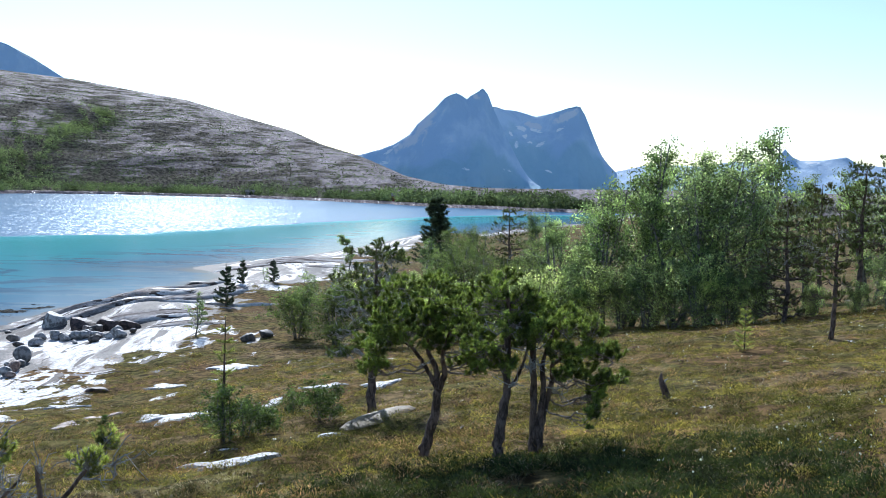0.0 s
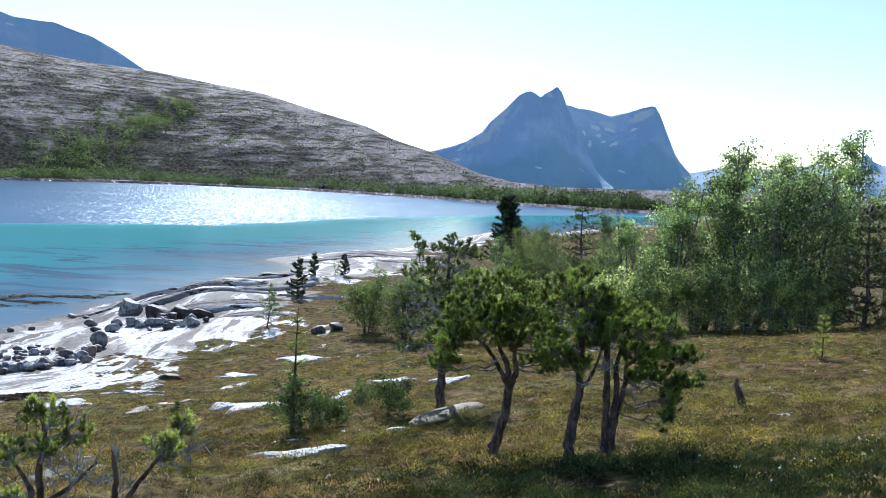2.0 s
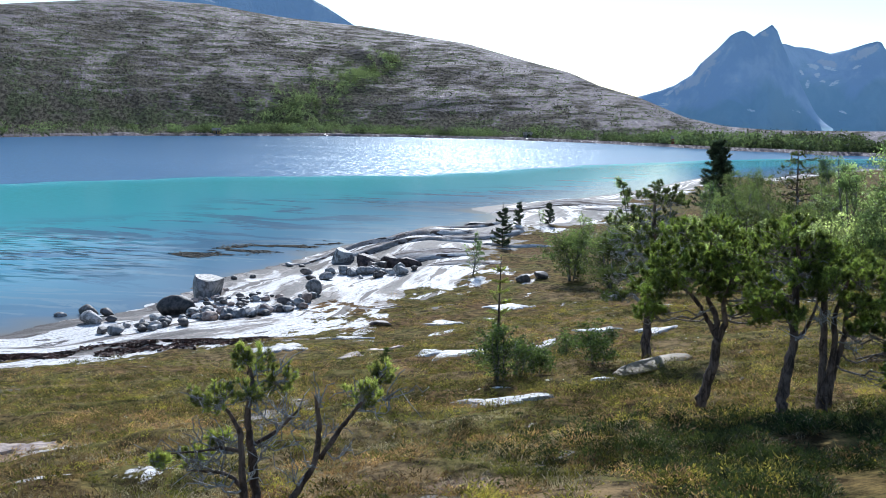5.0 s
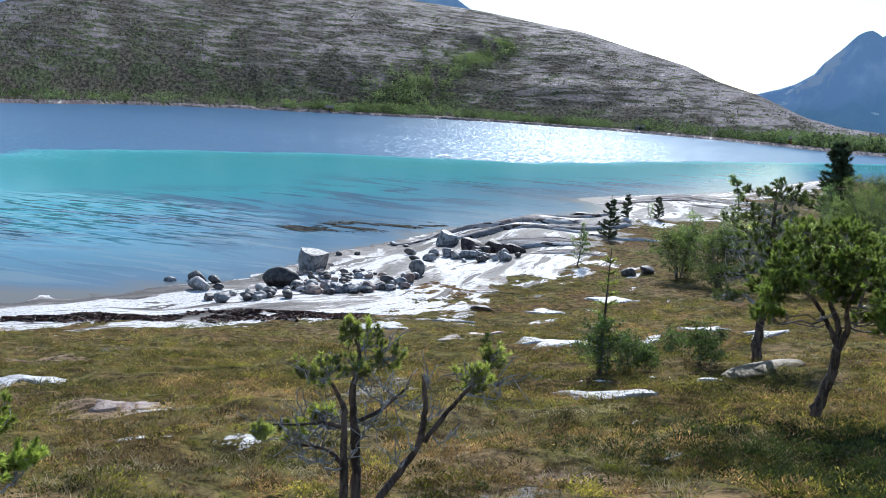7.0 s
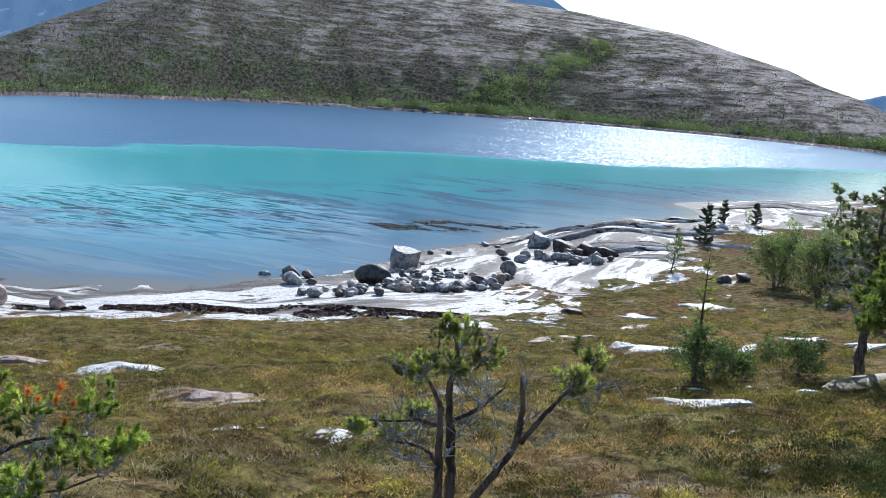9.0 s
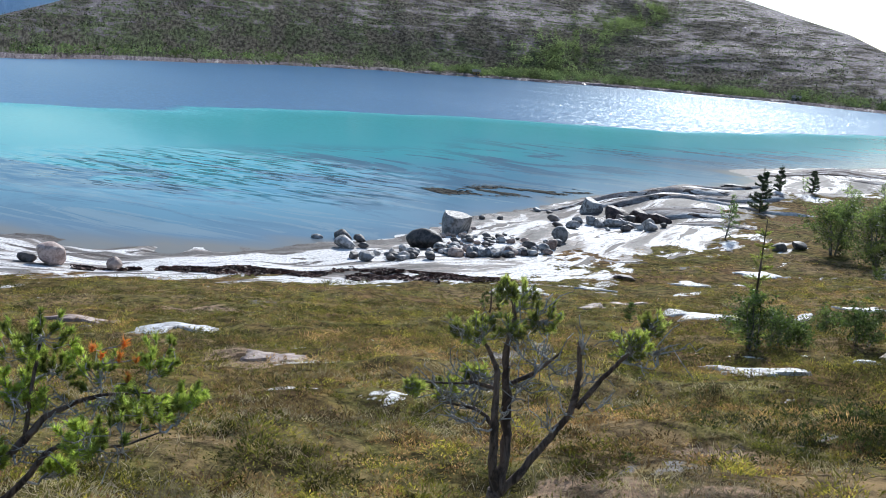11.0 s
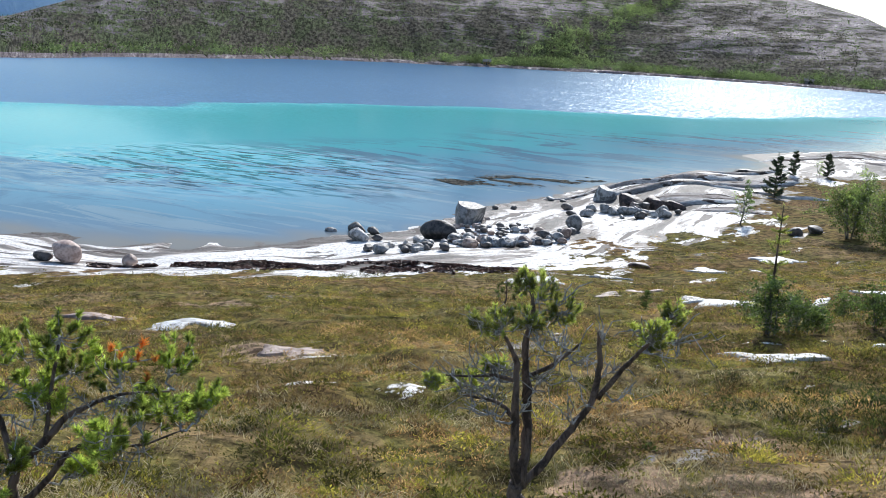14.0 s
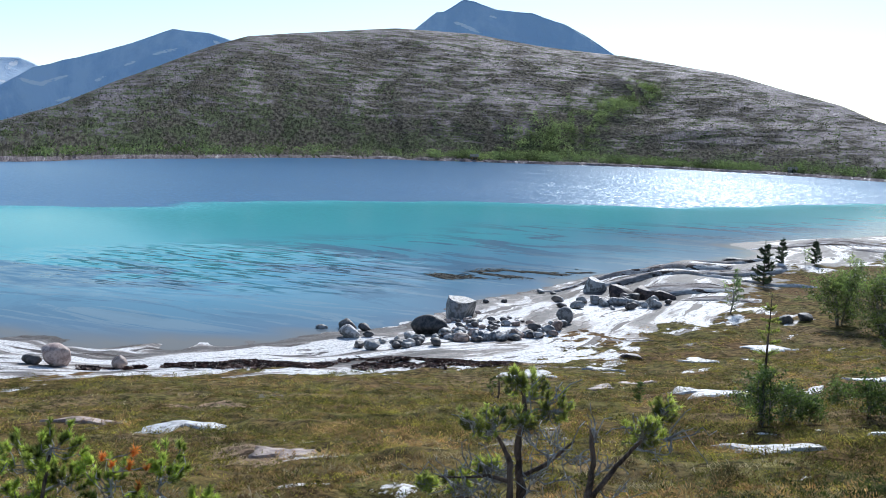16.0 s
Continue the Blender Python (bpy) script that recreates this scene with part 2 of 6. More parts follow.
nt.links.new(col, b.inputs["Base Color"])
nt.links.new(ramp(nt, z2, [(0.80, 0.10), (1.0, 0.18)]), b.inputs["Roughness"])
b.inputs["IOR"].default_value = 1.33
gust = ramp(nt, noise_tex(nt, vl, 0.03, 3, 0.5), [(0.3, 0.55), (0.65, 1.0)])
swell = calc(nt, "MULTIPLY", ramp(nt, z2, [(0.12, 0.02), (0.5, 0.03), (0.88, 0.12), (1.0, 1.0)]), calc(nt, "MULTIPLY", gust, 0.8))
# a gust of steeper wavelets in the bay
cat = near(-43.0, 51.0, 16.0)
nt.links.new(calc(nt, "MULTIPLY_ADD", cat, 0.05, ramp(nt, z2, [(0.1, 0.014), (0.4, 0.010), (0.92, 0.010), (1.0, 0.02)])), b.inputs["Specular IOR Level"])
f1 = facets(coords(nt, (0.55, 1.0, 1.0), turn=60, world=True), 3.0, 4, swell)
f2 = facets(coords(nt, (0.30, 1.0, 1.0), turn=-32, world=True), 1.5, 2, calc(nt, "MULTIPLY", cat, 0.75))
fs = node(nt, "VectorMath", i0=f1, i1=f2)
fu = node(nt, "VectorMath", i0=fs.outputs[0], i1=(0.0, 0.0, 1.0))
fn = node(nt, "VectorMath", i0=fu.outputs[0])
fn.operation = "NORMALIZE"
nt.links.new(fn.outputs[0], b.inputs["Normal"])
# the choppy water mirrors the sun over a spread of wave slopes
glit = facets(coords(nt, (1.0, 0.16, 1.0), turn=-14, world=True), 2.4, 3, ramp(nt, z2, [(0.80, 0.10), (1.0, 0.60)]))
gs = node(nt, "VectorMath", i0=fn.outputs[0], i1=glit)
gn = node(nt, "VectorMath", i0=gs.outputs[0])
gn.operation = "NORMALIZE"
gl = node(nt, "BsdfAnisotropic", Color=(0.84, 0.93, 1.0, 1.0), Roughness=0.36, Normal=gn.outputs[0])
gl.distribution = "BECKMANN"
chop = node(nt, "MixShader", i0=ramp(nt, z2, [(0.15, 0.0), (0.4, 0.003), (0.93, 0.012), (1.0, 0.16)]), i1=b.outputs[0], i2=gl.outputs[0])
nt.links.new(chop.outputs[0], nt.nodes["Material Output"].inputs[0])
WATER = m


def hill_material(name, rock_lo, rock_hi, green, scale, cover):
    """Glaciated rock in level ledges, dark heath in the hollows, bleached slabs with wet glints painted in; cover is
    the share that is overgrown.
    """
    m, nt, b = material(name)
    # along the shore and up the slope, so that ledges and hollows keep their height
    up = node(nt, "SeparateXYZ", i0=nt.nodes.new("ShaderNodeNewGeometry").outputs["Position"]).outputs[2]
    v = node(nt, "CombineXYZ", i0=attr(nt, "along"), i1=calc(nt, "MULTIPLY", up, 1.5)).outputs[0]
    ledge = node(nt, "CombineXYZ", i0=calc(nt, "MULTIPLY", attr(nt, "along"), 0.30), i1=calc(nt, "MULTIPLY", up, 2.0)).outputs[0]
    n1 = noise_tex(nt, v, scale * 0.7, 7, 0.70, 0.4)
    n2 = noise_tex(nt, ledge, scale * 3.2, 6, 0.70, 0.5)
    n3 = noise_tex(nt, v, scale * 8, 5, 0.72)
    rock = ramp(nt, mix(nt, 0.65, n2, n3), [(0.25, rock_lo), (0.72, rock_hi)])
    # light rock flecks, which also carry wet glints as colour
    pale = ramp(nt, calc(nt, "ADD", n3, calc(nt, "MULTIPLY", calc(nt, "SUBTRACT", n2, 0.5), 0.8)), [(0.78, 0.0), (0.92, 0.6)])
    rock = mix(nt, pale, rock, (0.58, 0.53, 0.53))
    heath = mix(nt, ramp(nt, n1, [(0.40, 0.0), (0.60, 1.0)]), green, (0.125, 0.112, 0.085))
    veg = mix(nt, 1.0, heath, ramp(nt, n3, [(0.30, 0.35), (0.75, 1.35)]), "MULTIPLY")
    g = calc(nt, "ADD", attr(nt, "veg"), calc(nt, "MULTIPLY", calc(nt, "SUBTRACT", n1, 0.5), 0.65))
    g = calc(nt, "ADD", g, calc(nt, "MULTIPLY", calc(nt, "SUBTRACT", n2, 0.5), 1.0))
    g = calc(nt, "ADD", g, calc(nt, "MULTIPLY", calc(nt, "SUBTRACT", n3, 0.5), 0.8))
    mk = ramp(nt, g, [(cover - 0.16, 0.0), (cover + 0.18, 1.0)])
    nt.links.new(mix(nt, mk, rock, veg), b.inputs["Base Color"])
    wet = ramp(nt, n3, [(0.72, 0.75), (0.82, 0.30)])
    nt.links.new(calc(nt, "MAXIMUM", wet, ramp(nt, mk, [(0.2, 0.0), (0.7, 0.95)])), b.inputs["Roughness"])
    nt.links.new(ramp(nt, mk, [(0, 0.14), (0.8, 0.02)]), b.inputs["Specular IOR Level"])
    bump(nt, b, mix(nt, 0.7, n2, n3), 0.9, 1.6)
    return m


HILL = hill_material("bare hillside", (0.125, 0.100, 0.115), (0.34, 0.27, 0.28), (0.105, 0.122, 0.062), 0.060, 0.33)


def mountain_material(name, lo, hi):
    """Far gabbro walls with paler slabs and gullies, green lower slopes and snow in the hollows; distance haze is mixed
    into the colours.
    """
    m, nt, b = material(name)
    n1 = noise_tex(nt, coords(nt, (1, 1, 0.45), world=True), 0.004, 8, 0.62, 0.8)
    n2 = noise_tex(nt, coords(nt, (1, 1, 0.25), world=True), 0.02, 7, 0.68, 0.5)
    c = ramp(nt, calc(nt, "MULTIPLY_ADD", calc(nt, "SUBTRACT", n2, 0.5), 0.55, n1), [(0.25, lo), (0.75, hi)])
    # flank slabs given a lighter colour, as if the sun lit them
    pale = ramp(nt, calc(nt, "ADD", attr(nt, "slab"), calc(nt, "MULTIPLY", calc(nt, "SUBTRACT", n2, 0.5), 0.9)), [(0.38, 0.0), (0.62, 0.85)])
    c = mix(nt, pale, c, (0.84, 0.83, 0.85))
    # green of the lower slopes, blued for the haze
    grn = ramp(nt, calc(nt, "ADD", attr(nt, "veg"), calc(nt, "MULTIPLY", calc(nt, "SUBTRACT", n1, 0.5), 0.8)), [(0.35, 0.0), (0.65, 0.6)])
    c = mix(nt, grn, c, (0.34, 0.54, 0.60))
    sn = calc(nt, "MULTIPLY", attr(nt, "snow"), calc(nt, "ADD", calc(nt, "MULTIPLY", noise_tex(nt, coords(nt, (1, 1, 2.5), world=True), 0.026, 6, 0.75, 0.5), 1.5), 0.05))
    c = mix(nt, ramp(nt, sn, [(0.50, 0.0), (0.54, 1.0)]), c, (0.95, 0.96, 0.97))
    nt.links.new(c, b.inputs["Base Color"])
    b.inputs["Roughness"].default_value = 0.8
    bump(nt, b, mix(nt, 0.5, n1, n2), 0.5, 12.0)
    b.inputs["Specular IOR Level"].default_value = 0.1
    return m


# rock colour raised and blued to stand in for distance haze
MOUNTAIN = mountain_material("haze-tinted gabbro", (0.50, 0.64, 0.79), (0.66, 0.77, 0.88))


def leaf_material(name, lo, hi, translucent=0.35, rough=0.55, clump=2.5, tract=0.0):
    """Leaves: each its own shade, and lighter and darker clumps of them."""
    m, nt, b = material(name)
    rnd = nt.nodes.new("ShaderNodeNewGeometry").outputs["Random Per Island"]
    c = ramp(nt, rnd, [(0.0, lo), (1.0, hi)])
    c = mix(nt, 1.0, c, ramp(nt, noise_tex(nt, coords(nt, world=True), clump, 3, 0.6), [(0.25, 0.45), (0.75, 1.42)]), "MULTIPLY")
    if tract:
        c = mix(nt, 1.0, c, ramp(nt, noise_tex(nt, coords(nt, world=True), tract, 4, 0.6), [(0.25, (0.50, 0.55, 0.52)), (0.8, (1.4, 1.3, 1.25))]), "MULTIPLY")
    nt.links.new(c, b.inputs["Base Color"])
    b.inputs["Roughness"].default_value = rough
    b.inputs["Specular IOR Level"].default_value = 0.4
    t = node(nt, "BsdfTranslucent", Color=mix(nt, 1.0, c, (1.12, 1.22, 0.80), "MULTIPLY"))
    mx = node(nt, "MixShader", i0=translucent, i1=b.outputs[0], i2=t.outputs[0])
    nt.links.new(mx.outputs[0], nt.nodes["Material Output"].inputs[0])
    return m


NEEDLE = leaf_material("pine needles", (0.15, 0.20, 0.04), (0.58, 0.62, 0.17), 0.5, clump=7)
NEEDLE_PALE = leaf_material("pale pine tufts", (0.22, 0.25, 0.065), (0.62, 0.62, 0.20), 0.5, clump=7)
NEEDLE_DARK = leaf_material("dark pine needles", (0.07, 0.095, 0.034), (0.25, 0.28, 0.095), 0.38, clump=3)
NEEDLE_BROWN = leaf_material("brown green pine needles", (0.09, 0.095, 0.040), (0.28, 0.27, 0.11), 0.38, clump=3)
NEEDLE_DEAD = leaf_material("rusty dead needles", (0.50, 0.17, 0.04), (0.75, 0.32, 0.09), 0.3)
BIRCH = leaf_material("birch leaves", (0.17, 0.235, 0.105), (0.48, 0.58, 0.29), 0.60, 0.45, clump=1.6, tract=0.5)
BIRCH_PALE = leaf_material("pale birch leaves", (0.22, 0.285, 0.14), (0.54, 0.63, 0.35), 0.60, 0.45, clump=1.6, tract=0.5)
WILLOW_DARK = leaf_material("dark willow leaves", (0.095, 0.135, 0.048), (0.27, 0.315, 0.115), 0.5, clump=1.5)
WILLOW = leaf_material("grey green willow leaves", (0.13, 0.17, 0.09), (0.33, 0.38, 0.22), 0.5)
JUNIPER = leaf_material("juniper needles", (0.055, 0.090, 0.026), (0.21, 0.27, 0.080), 0.38, clump=5)
SPRUCE_DARK = leaf_material("dark spruce needles", (0.035, 0.052, 0.030), (0.115, 0.15, 0.080), 0.28)
SPRUCE = leaf_material("spruce needles", (0.070, 0.13, 0.036), (0.18, 0.25, 0.066), 0.4)
NEEDLE_MID = leaf_material("heath pine needles", (0.095, 0.128, 0.030), (0.39, 0.45, 0.12), 0.46, clump=4)
HEATHER = leaf_material("heather", (0.19, 0.105, 0.060), (0.50, 0.33, 0.18), 0.48, 0.95, clump=1.8, tract=0.55)
SEDGE = leaf_material("sedge", (0.22, 0.185, 0.055), (0.50, 0.42, 0.15), 0.52, 0.95, clump=1.6, tract=0.55)
CROWBERRY = leaf_material("crowberry", (0.105, 0.108, 0.028), (0.42, 0.35, 0.082), 0.50, 0.95, clump=2.2, tract=0.55)
DARKTUFT = leaf_material("dark heather tufts", (0.062, 0.066, 0.020), (0.23, 0.195, 0.048), 0.40, 0.95, clump=3, tract=0.55)
# leaf colour taken nearly to black for the pines' cast shadow
SHADOW_BUSH = leaf_material("shadow-dark bush leaves", (0.026, 0.038, 0.012), (0.090, 0.112, 0.030), 0.35, 0.9, clump=3)
STRAW = leaf_material("dry grass", (0.32, 0.25, 0.17), (0.56, 0.46, 0.34), 0.4, 0.95, clump=1.6)
COTTON = leaf_material("cotton grass", (0.75, 0.75, 0.72), (0.85, 0.85, 0.82), 0.3, 0.9)
FARLEAF = leaf_material("far birch scrub", (0.085, 0.112, 0.055), (0.19, 0.235, 0.115), 0.45, 0.9, 0.06)
GULLY = leaf_material("gully birches", (0.10, 0.13, 0.068), (0.24, 0.285, 0.135), 0.5, 0.9, 0.06)
WILLOW_PALE = leaf_material("silvery willow leaves", (0.30, 0.355, 0.16), (0.66, 0.72, 0.37), 0.64, 0.45, clump=2.0, tract=0.5)
FARDARK = leaf_material("dark far scrub", (0.020, 0.030, 0.012), (0.055, 0.065, 0.026), 0.2, 0.95)
MOSS = leaf_material("orange moss", (0.30, 0.14, 0.03), (0.42, 0.24, 0.07), 0.2, 0.9)
REEFWEED = leaf_material("submerged weed", (0.018, 0.020, 0.016), (0.060, 0.055, 0.036), 0.0, 0.9)
WRACK = leaf_material("dark seaweed wrack", (0.075, 0.036, 0.026), (0.19, 0.092, 0.064), 0.0, 0.6)


def bark_material(name, lo, hi, scale=18):
    m, nt, b = material(name)
    v = coords(nt, (1, 1, 0.35))
    n = noise_tex(nt, v, scale, 6, 0.7, 0.6)
    nt.links.new(ramp(nt, n, [(0.3, lo), (0.7, hi)]), b.inputs["Base Color"])
    b.inputs["Roughness"].default_value = 0.85
    bump(nt, b, n, 0.8, 0.02)
    return m


BARK = bark_material("pine bark", (0.060, 0.040, 0.030), (0.22, 0.155, 0.12))
DEADWOOD = bark_material("bleached dead wood", (0.28, 0.26, 0.245), (0.68, 0.65, 0.62), 30)
LIMBBARK = bark_material("flaky limb bark", (0.15, 0.115, 0.095), (0.46, 0.38, 0.33), 26)
TWIG = bark_material("grey twigs", (0.26, 0.235, 0.22), (0.70, 0.67, 0.64), 30)
BIRCHBARK = bark_material("birch bark", (0.06, 0.055, 0.05), (0.34, 0.32, 0.30), 14)

# ---- the land ----
SHORE = np.array([(-140, -100), (-60, 12), (-34.4, 28.4), (-29.3, 29.6), (-25.5, 33.8), (-23.1, 39.3), (-23.7, 49.2), (-22.8, 64.7),
                  (-21, 71.9), (-19, 81.7), (-18.4, 90), (-20.5, 95), (-23.2, 97.6), (-19.3, 108.5), (-14.5, 118), (-6.3, 146), (-1.8, 155),
                  (12, 200), (40, 260), (120, 320), (600, 420), (5000, 900)], float)
_s = []
for p, q in zip(SHORE[:-1], SHORE[1:]):
    k = max(2, int(np.hypot(*(q - p)) / 1.5)) if np.hypot(*p) < 400 else 40
    _s.append(p + (q - p) * np.linspace(0, 1, k, endpoint=False)[:, None])
SHORE_PTS = np.concatenate(_s)


def inland(x, y):
    """Metres inland of the near waterline; negative out on the water."""
    x, y = np.asarray(x, float), np.asarray(y, float)
    out = np.empty(x.shape).ravel()
    xr, yr = x.ravel(), y.ravel()
    for i in range(0, len(out), 4000):
        a, b2 = xr[i:i + 4000, None], yr[i:i + 4000, None]
        out[i:i + 4000] = np.sqrt(((a - SHORE_PTS[:, 0]) ** 2 + (b2 - SHORE_PTS[:, 1]) ** 2).min(1))
    side = np.where(xr > np.interp(yr, SHORE[:, 1], SHORE[:, 0]), 1, -1)
    return (out * side).reshape(x.shape)


ROCK_W = ((-50, 12, 22, 28, 30, 33, 36, 41, 45, 48, 52, 60, 75, 92, 110, 150, 400), (6, 7, 8.6, 9.6, 11.5, 11, 9.6, 9.0, 10, 12.5, 12.5, 11, 9, 12, 10, 8, 5))
MOUNDS = ((-18.5, 66, 0.95, 3.0, 7.0), (-15.5, 58, 0.7, 3.2, 4.0), (-13.5, 72, 0.8, 3.0, 5.0), (-15, 100, 0.6, 3.5, 7.0), (-9, 113, 0.6, 4, 7), (-19.8, 57.5, 0.3, 1.6, 3.0), (-13, 86, 0.6, 3, 6), (0, 140, 1.2, 7, 14), (-16.9, 53.2, -0.55, 1.8, 0.8))


def ground_z(x, y, d=None):
    x, y = np.asarray(x, float), np.asarray(y, float)
    d = inland(x, y) if d is None else d
    plane = 6.25 - 0.103 * np.clip(y, -60, 90) + 0.108 * np.clip(x, -90, 45) - 0.35 * np.clip((np.hypot(x, y) - 8) / 14, 0, 1) - 0.45 * np.clip((np.hypot(x, y) - 17) / 12, 0, 1) * np.clip((-x - 3) / 8, 0, 1)
    sheet = np.where(d > 0, 0.06 * np.minimum(d, 22) + 0.03 * np.clip(d - 22, 0, 60), np.maximum(0.10 * d, -4))
    z = smoothmax(plane, sheet, 0.6)
    z = np.where(d < 0, np.minimum(z, sheet + 0.05), z)
    for mx, my, h, a, c in MOUNDS:
        z = z + h * np.exp(-((x - mx) / a) ** 2 - ((y - my) / c) ** 2)
    w = np.clip((d + 2) / 6, 0, 1)
    far = np.clip((np.hypot(x, y) - 2) / 6, 0, 1)
    z = z + w * far * (0.09 * fbm(x / 3.1, y / 3.1, 3, 5) + 0.14 * vnoise(x / 11, y / 11, 9))
    # tussocks on the heath, none on the shore rock
    soil = np.clip(d / np.interp(y, *ROCK_W) - 1.1, 0, 1) * far * np.clip((70 - np.hypot(x, y)) / 30, 0, 1)
    z = z + soil * 0.085 * fbm(x / 0.8, y / 0.8, 2, 77)
    rw = np.clip(1.2 - d / np.interp(y, *ROCK_W), 0, 1) * np.clip(d + 1.5, 0, 1)
    z = z + rw * 0.07 * (1 - 2 * np.abs(vnoise(x / 1.7, y / 5.5, 31)))
    return z


def rockiness(x, y, d):
    w = np.interp(y, *ROCK_W)
    return np.clip(0.5 + (w - d) / 5.0 + 0.28 * vnoise(x / 4, y / 6, 3), 0, 1.2) * (d < 40)


def sheet_mesh(name, az, r, zfun, mat, attrs):
    """A polar sheet round the viewpoint, az by r, with float attributes."""
    A, Rr = np.meshgrid(az, r, indexing="ij")
    X, Y = polar(A, Rr)
    Z, extra = zfun(A, Rr, X, Y)
    n, k = A.shape
    i = np.arange(n * k).reshape(n, k)
    F = np.stack([i[:-1, :-1], i[:-1, 1:], i[1:, 1:], i[1:, :-1]], -1).reshape(-1, 4)
    me = bpy.data.meshes.new(name)
    me.from_pydata(np.stack([X, Y, Z], -1).reshape(-1, 3).tolist(), [], F.tolist())
    for key in attrs:
        at = me.attributes.new(key, "FLOAT", "POINT")
        at.data.foreach_set("value", np.ascontiguousarray(extra[key], dtype=np.float32).ravel())
    me.materials.append(mat)
    me.shade_smooth()
    me.update()
    if me.polygons[0].normal.z < 0:
        me.flip_normals()
    return new(name, me)


# trodden and bleached patches: x, y, radius
BARE = ((-2.27, 6.6, 0.42), (-1.37, 6.7, 0.40), (-1.9, 8.2, 0.3), (-7.7, 10.6, 0.55), (-8.6, 10.9, 0.4), (-3.2, 5.2, 0.25), (-0.9, 21.5, 0.8), (-14.5, 17.5, 0.9), (2.6, 10.2, 0.45), (3.1, 9.9, 0.35))


def ground_fn(A, Rr, X, Y):
    d = inland(X, Y)
    bare = 0.24 * fbm(X / 1.4, Y / 1.4, 4, 71)
    for bx, by, br in BARE:
        bare = np.maximum(bare, 1.1 * np.exp(-(((X - bx) / br) ** 2 + ((Y - by) / br) ** 2) * 0.8))
    return ground_z(X, Y, d), {"rock": rockiness(X, Y, d), "inl": d, "bare": bare}


FRONT = np.concatenate([np.linspace(-180, -34, 40), np.linspace(-33, 64, 330), np.linspace(65, 180, 32)])
RINGS = np.concatenate([[0.02], np.linspace(0.7, 3, 8), np.geomspace(3.2, 28, 150), np.linspace(28.3, 76, 170), np.geomspace(77, 170, 60), np.geomspace(180, 4800, 26)])
tagged(sheet_mesh("ground", FRONT, RINGS, ground_fn, GROUND, ["rock", "inl", "bare"]), "brown and green coastal heath with pale granite at the shore", "ground", kind="structure")


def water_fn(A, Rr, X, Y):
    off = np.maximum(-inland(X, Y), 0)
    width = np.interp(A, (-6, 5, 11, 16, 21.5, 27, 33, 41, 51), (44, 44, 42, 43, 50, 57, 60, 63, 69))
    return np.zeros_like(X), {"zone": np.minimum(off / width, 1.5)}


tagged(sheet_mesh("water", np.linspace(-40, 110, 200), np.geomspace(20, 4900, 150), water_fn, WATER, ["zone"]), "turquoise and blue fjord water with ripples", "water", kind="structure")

# ---- the far shore and hills ----
FAR_AZ = (-40, -20, -5, -2, 2.5, 6.7, 12, 17.5, 25, 32, 42, 50, 70, 110)
FAR_R = (420, 380, 345, 378, 430, 495, 555, 590, 545, 500, 358, 262, 200, 200)
CREST_AZ = (-40, -12, -4, -2.3, 0, 2, 4.4, 6.5, 8, 10.9, 13.5, 16, 19, 23.5, 27, 31, 35.2, 38.7, 40.4, 42.6, 45.4, 48, 50.7, 60, 110)
CREST_EL = (-0.1, -0.1, -0.15, -0.15, 0.0, 0.4, 1.4, 2.0, 2.65, 3.4, 4.1, 4.45, 4.9, 5.3, 5.8, 5.9, 5.5, 5.1, 4.55, 3.55, 2.35, 1.1, 0.2, -0.3, -0.3)


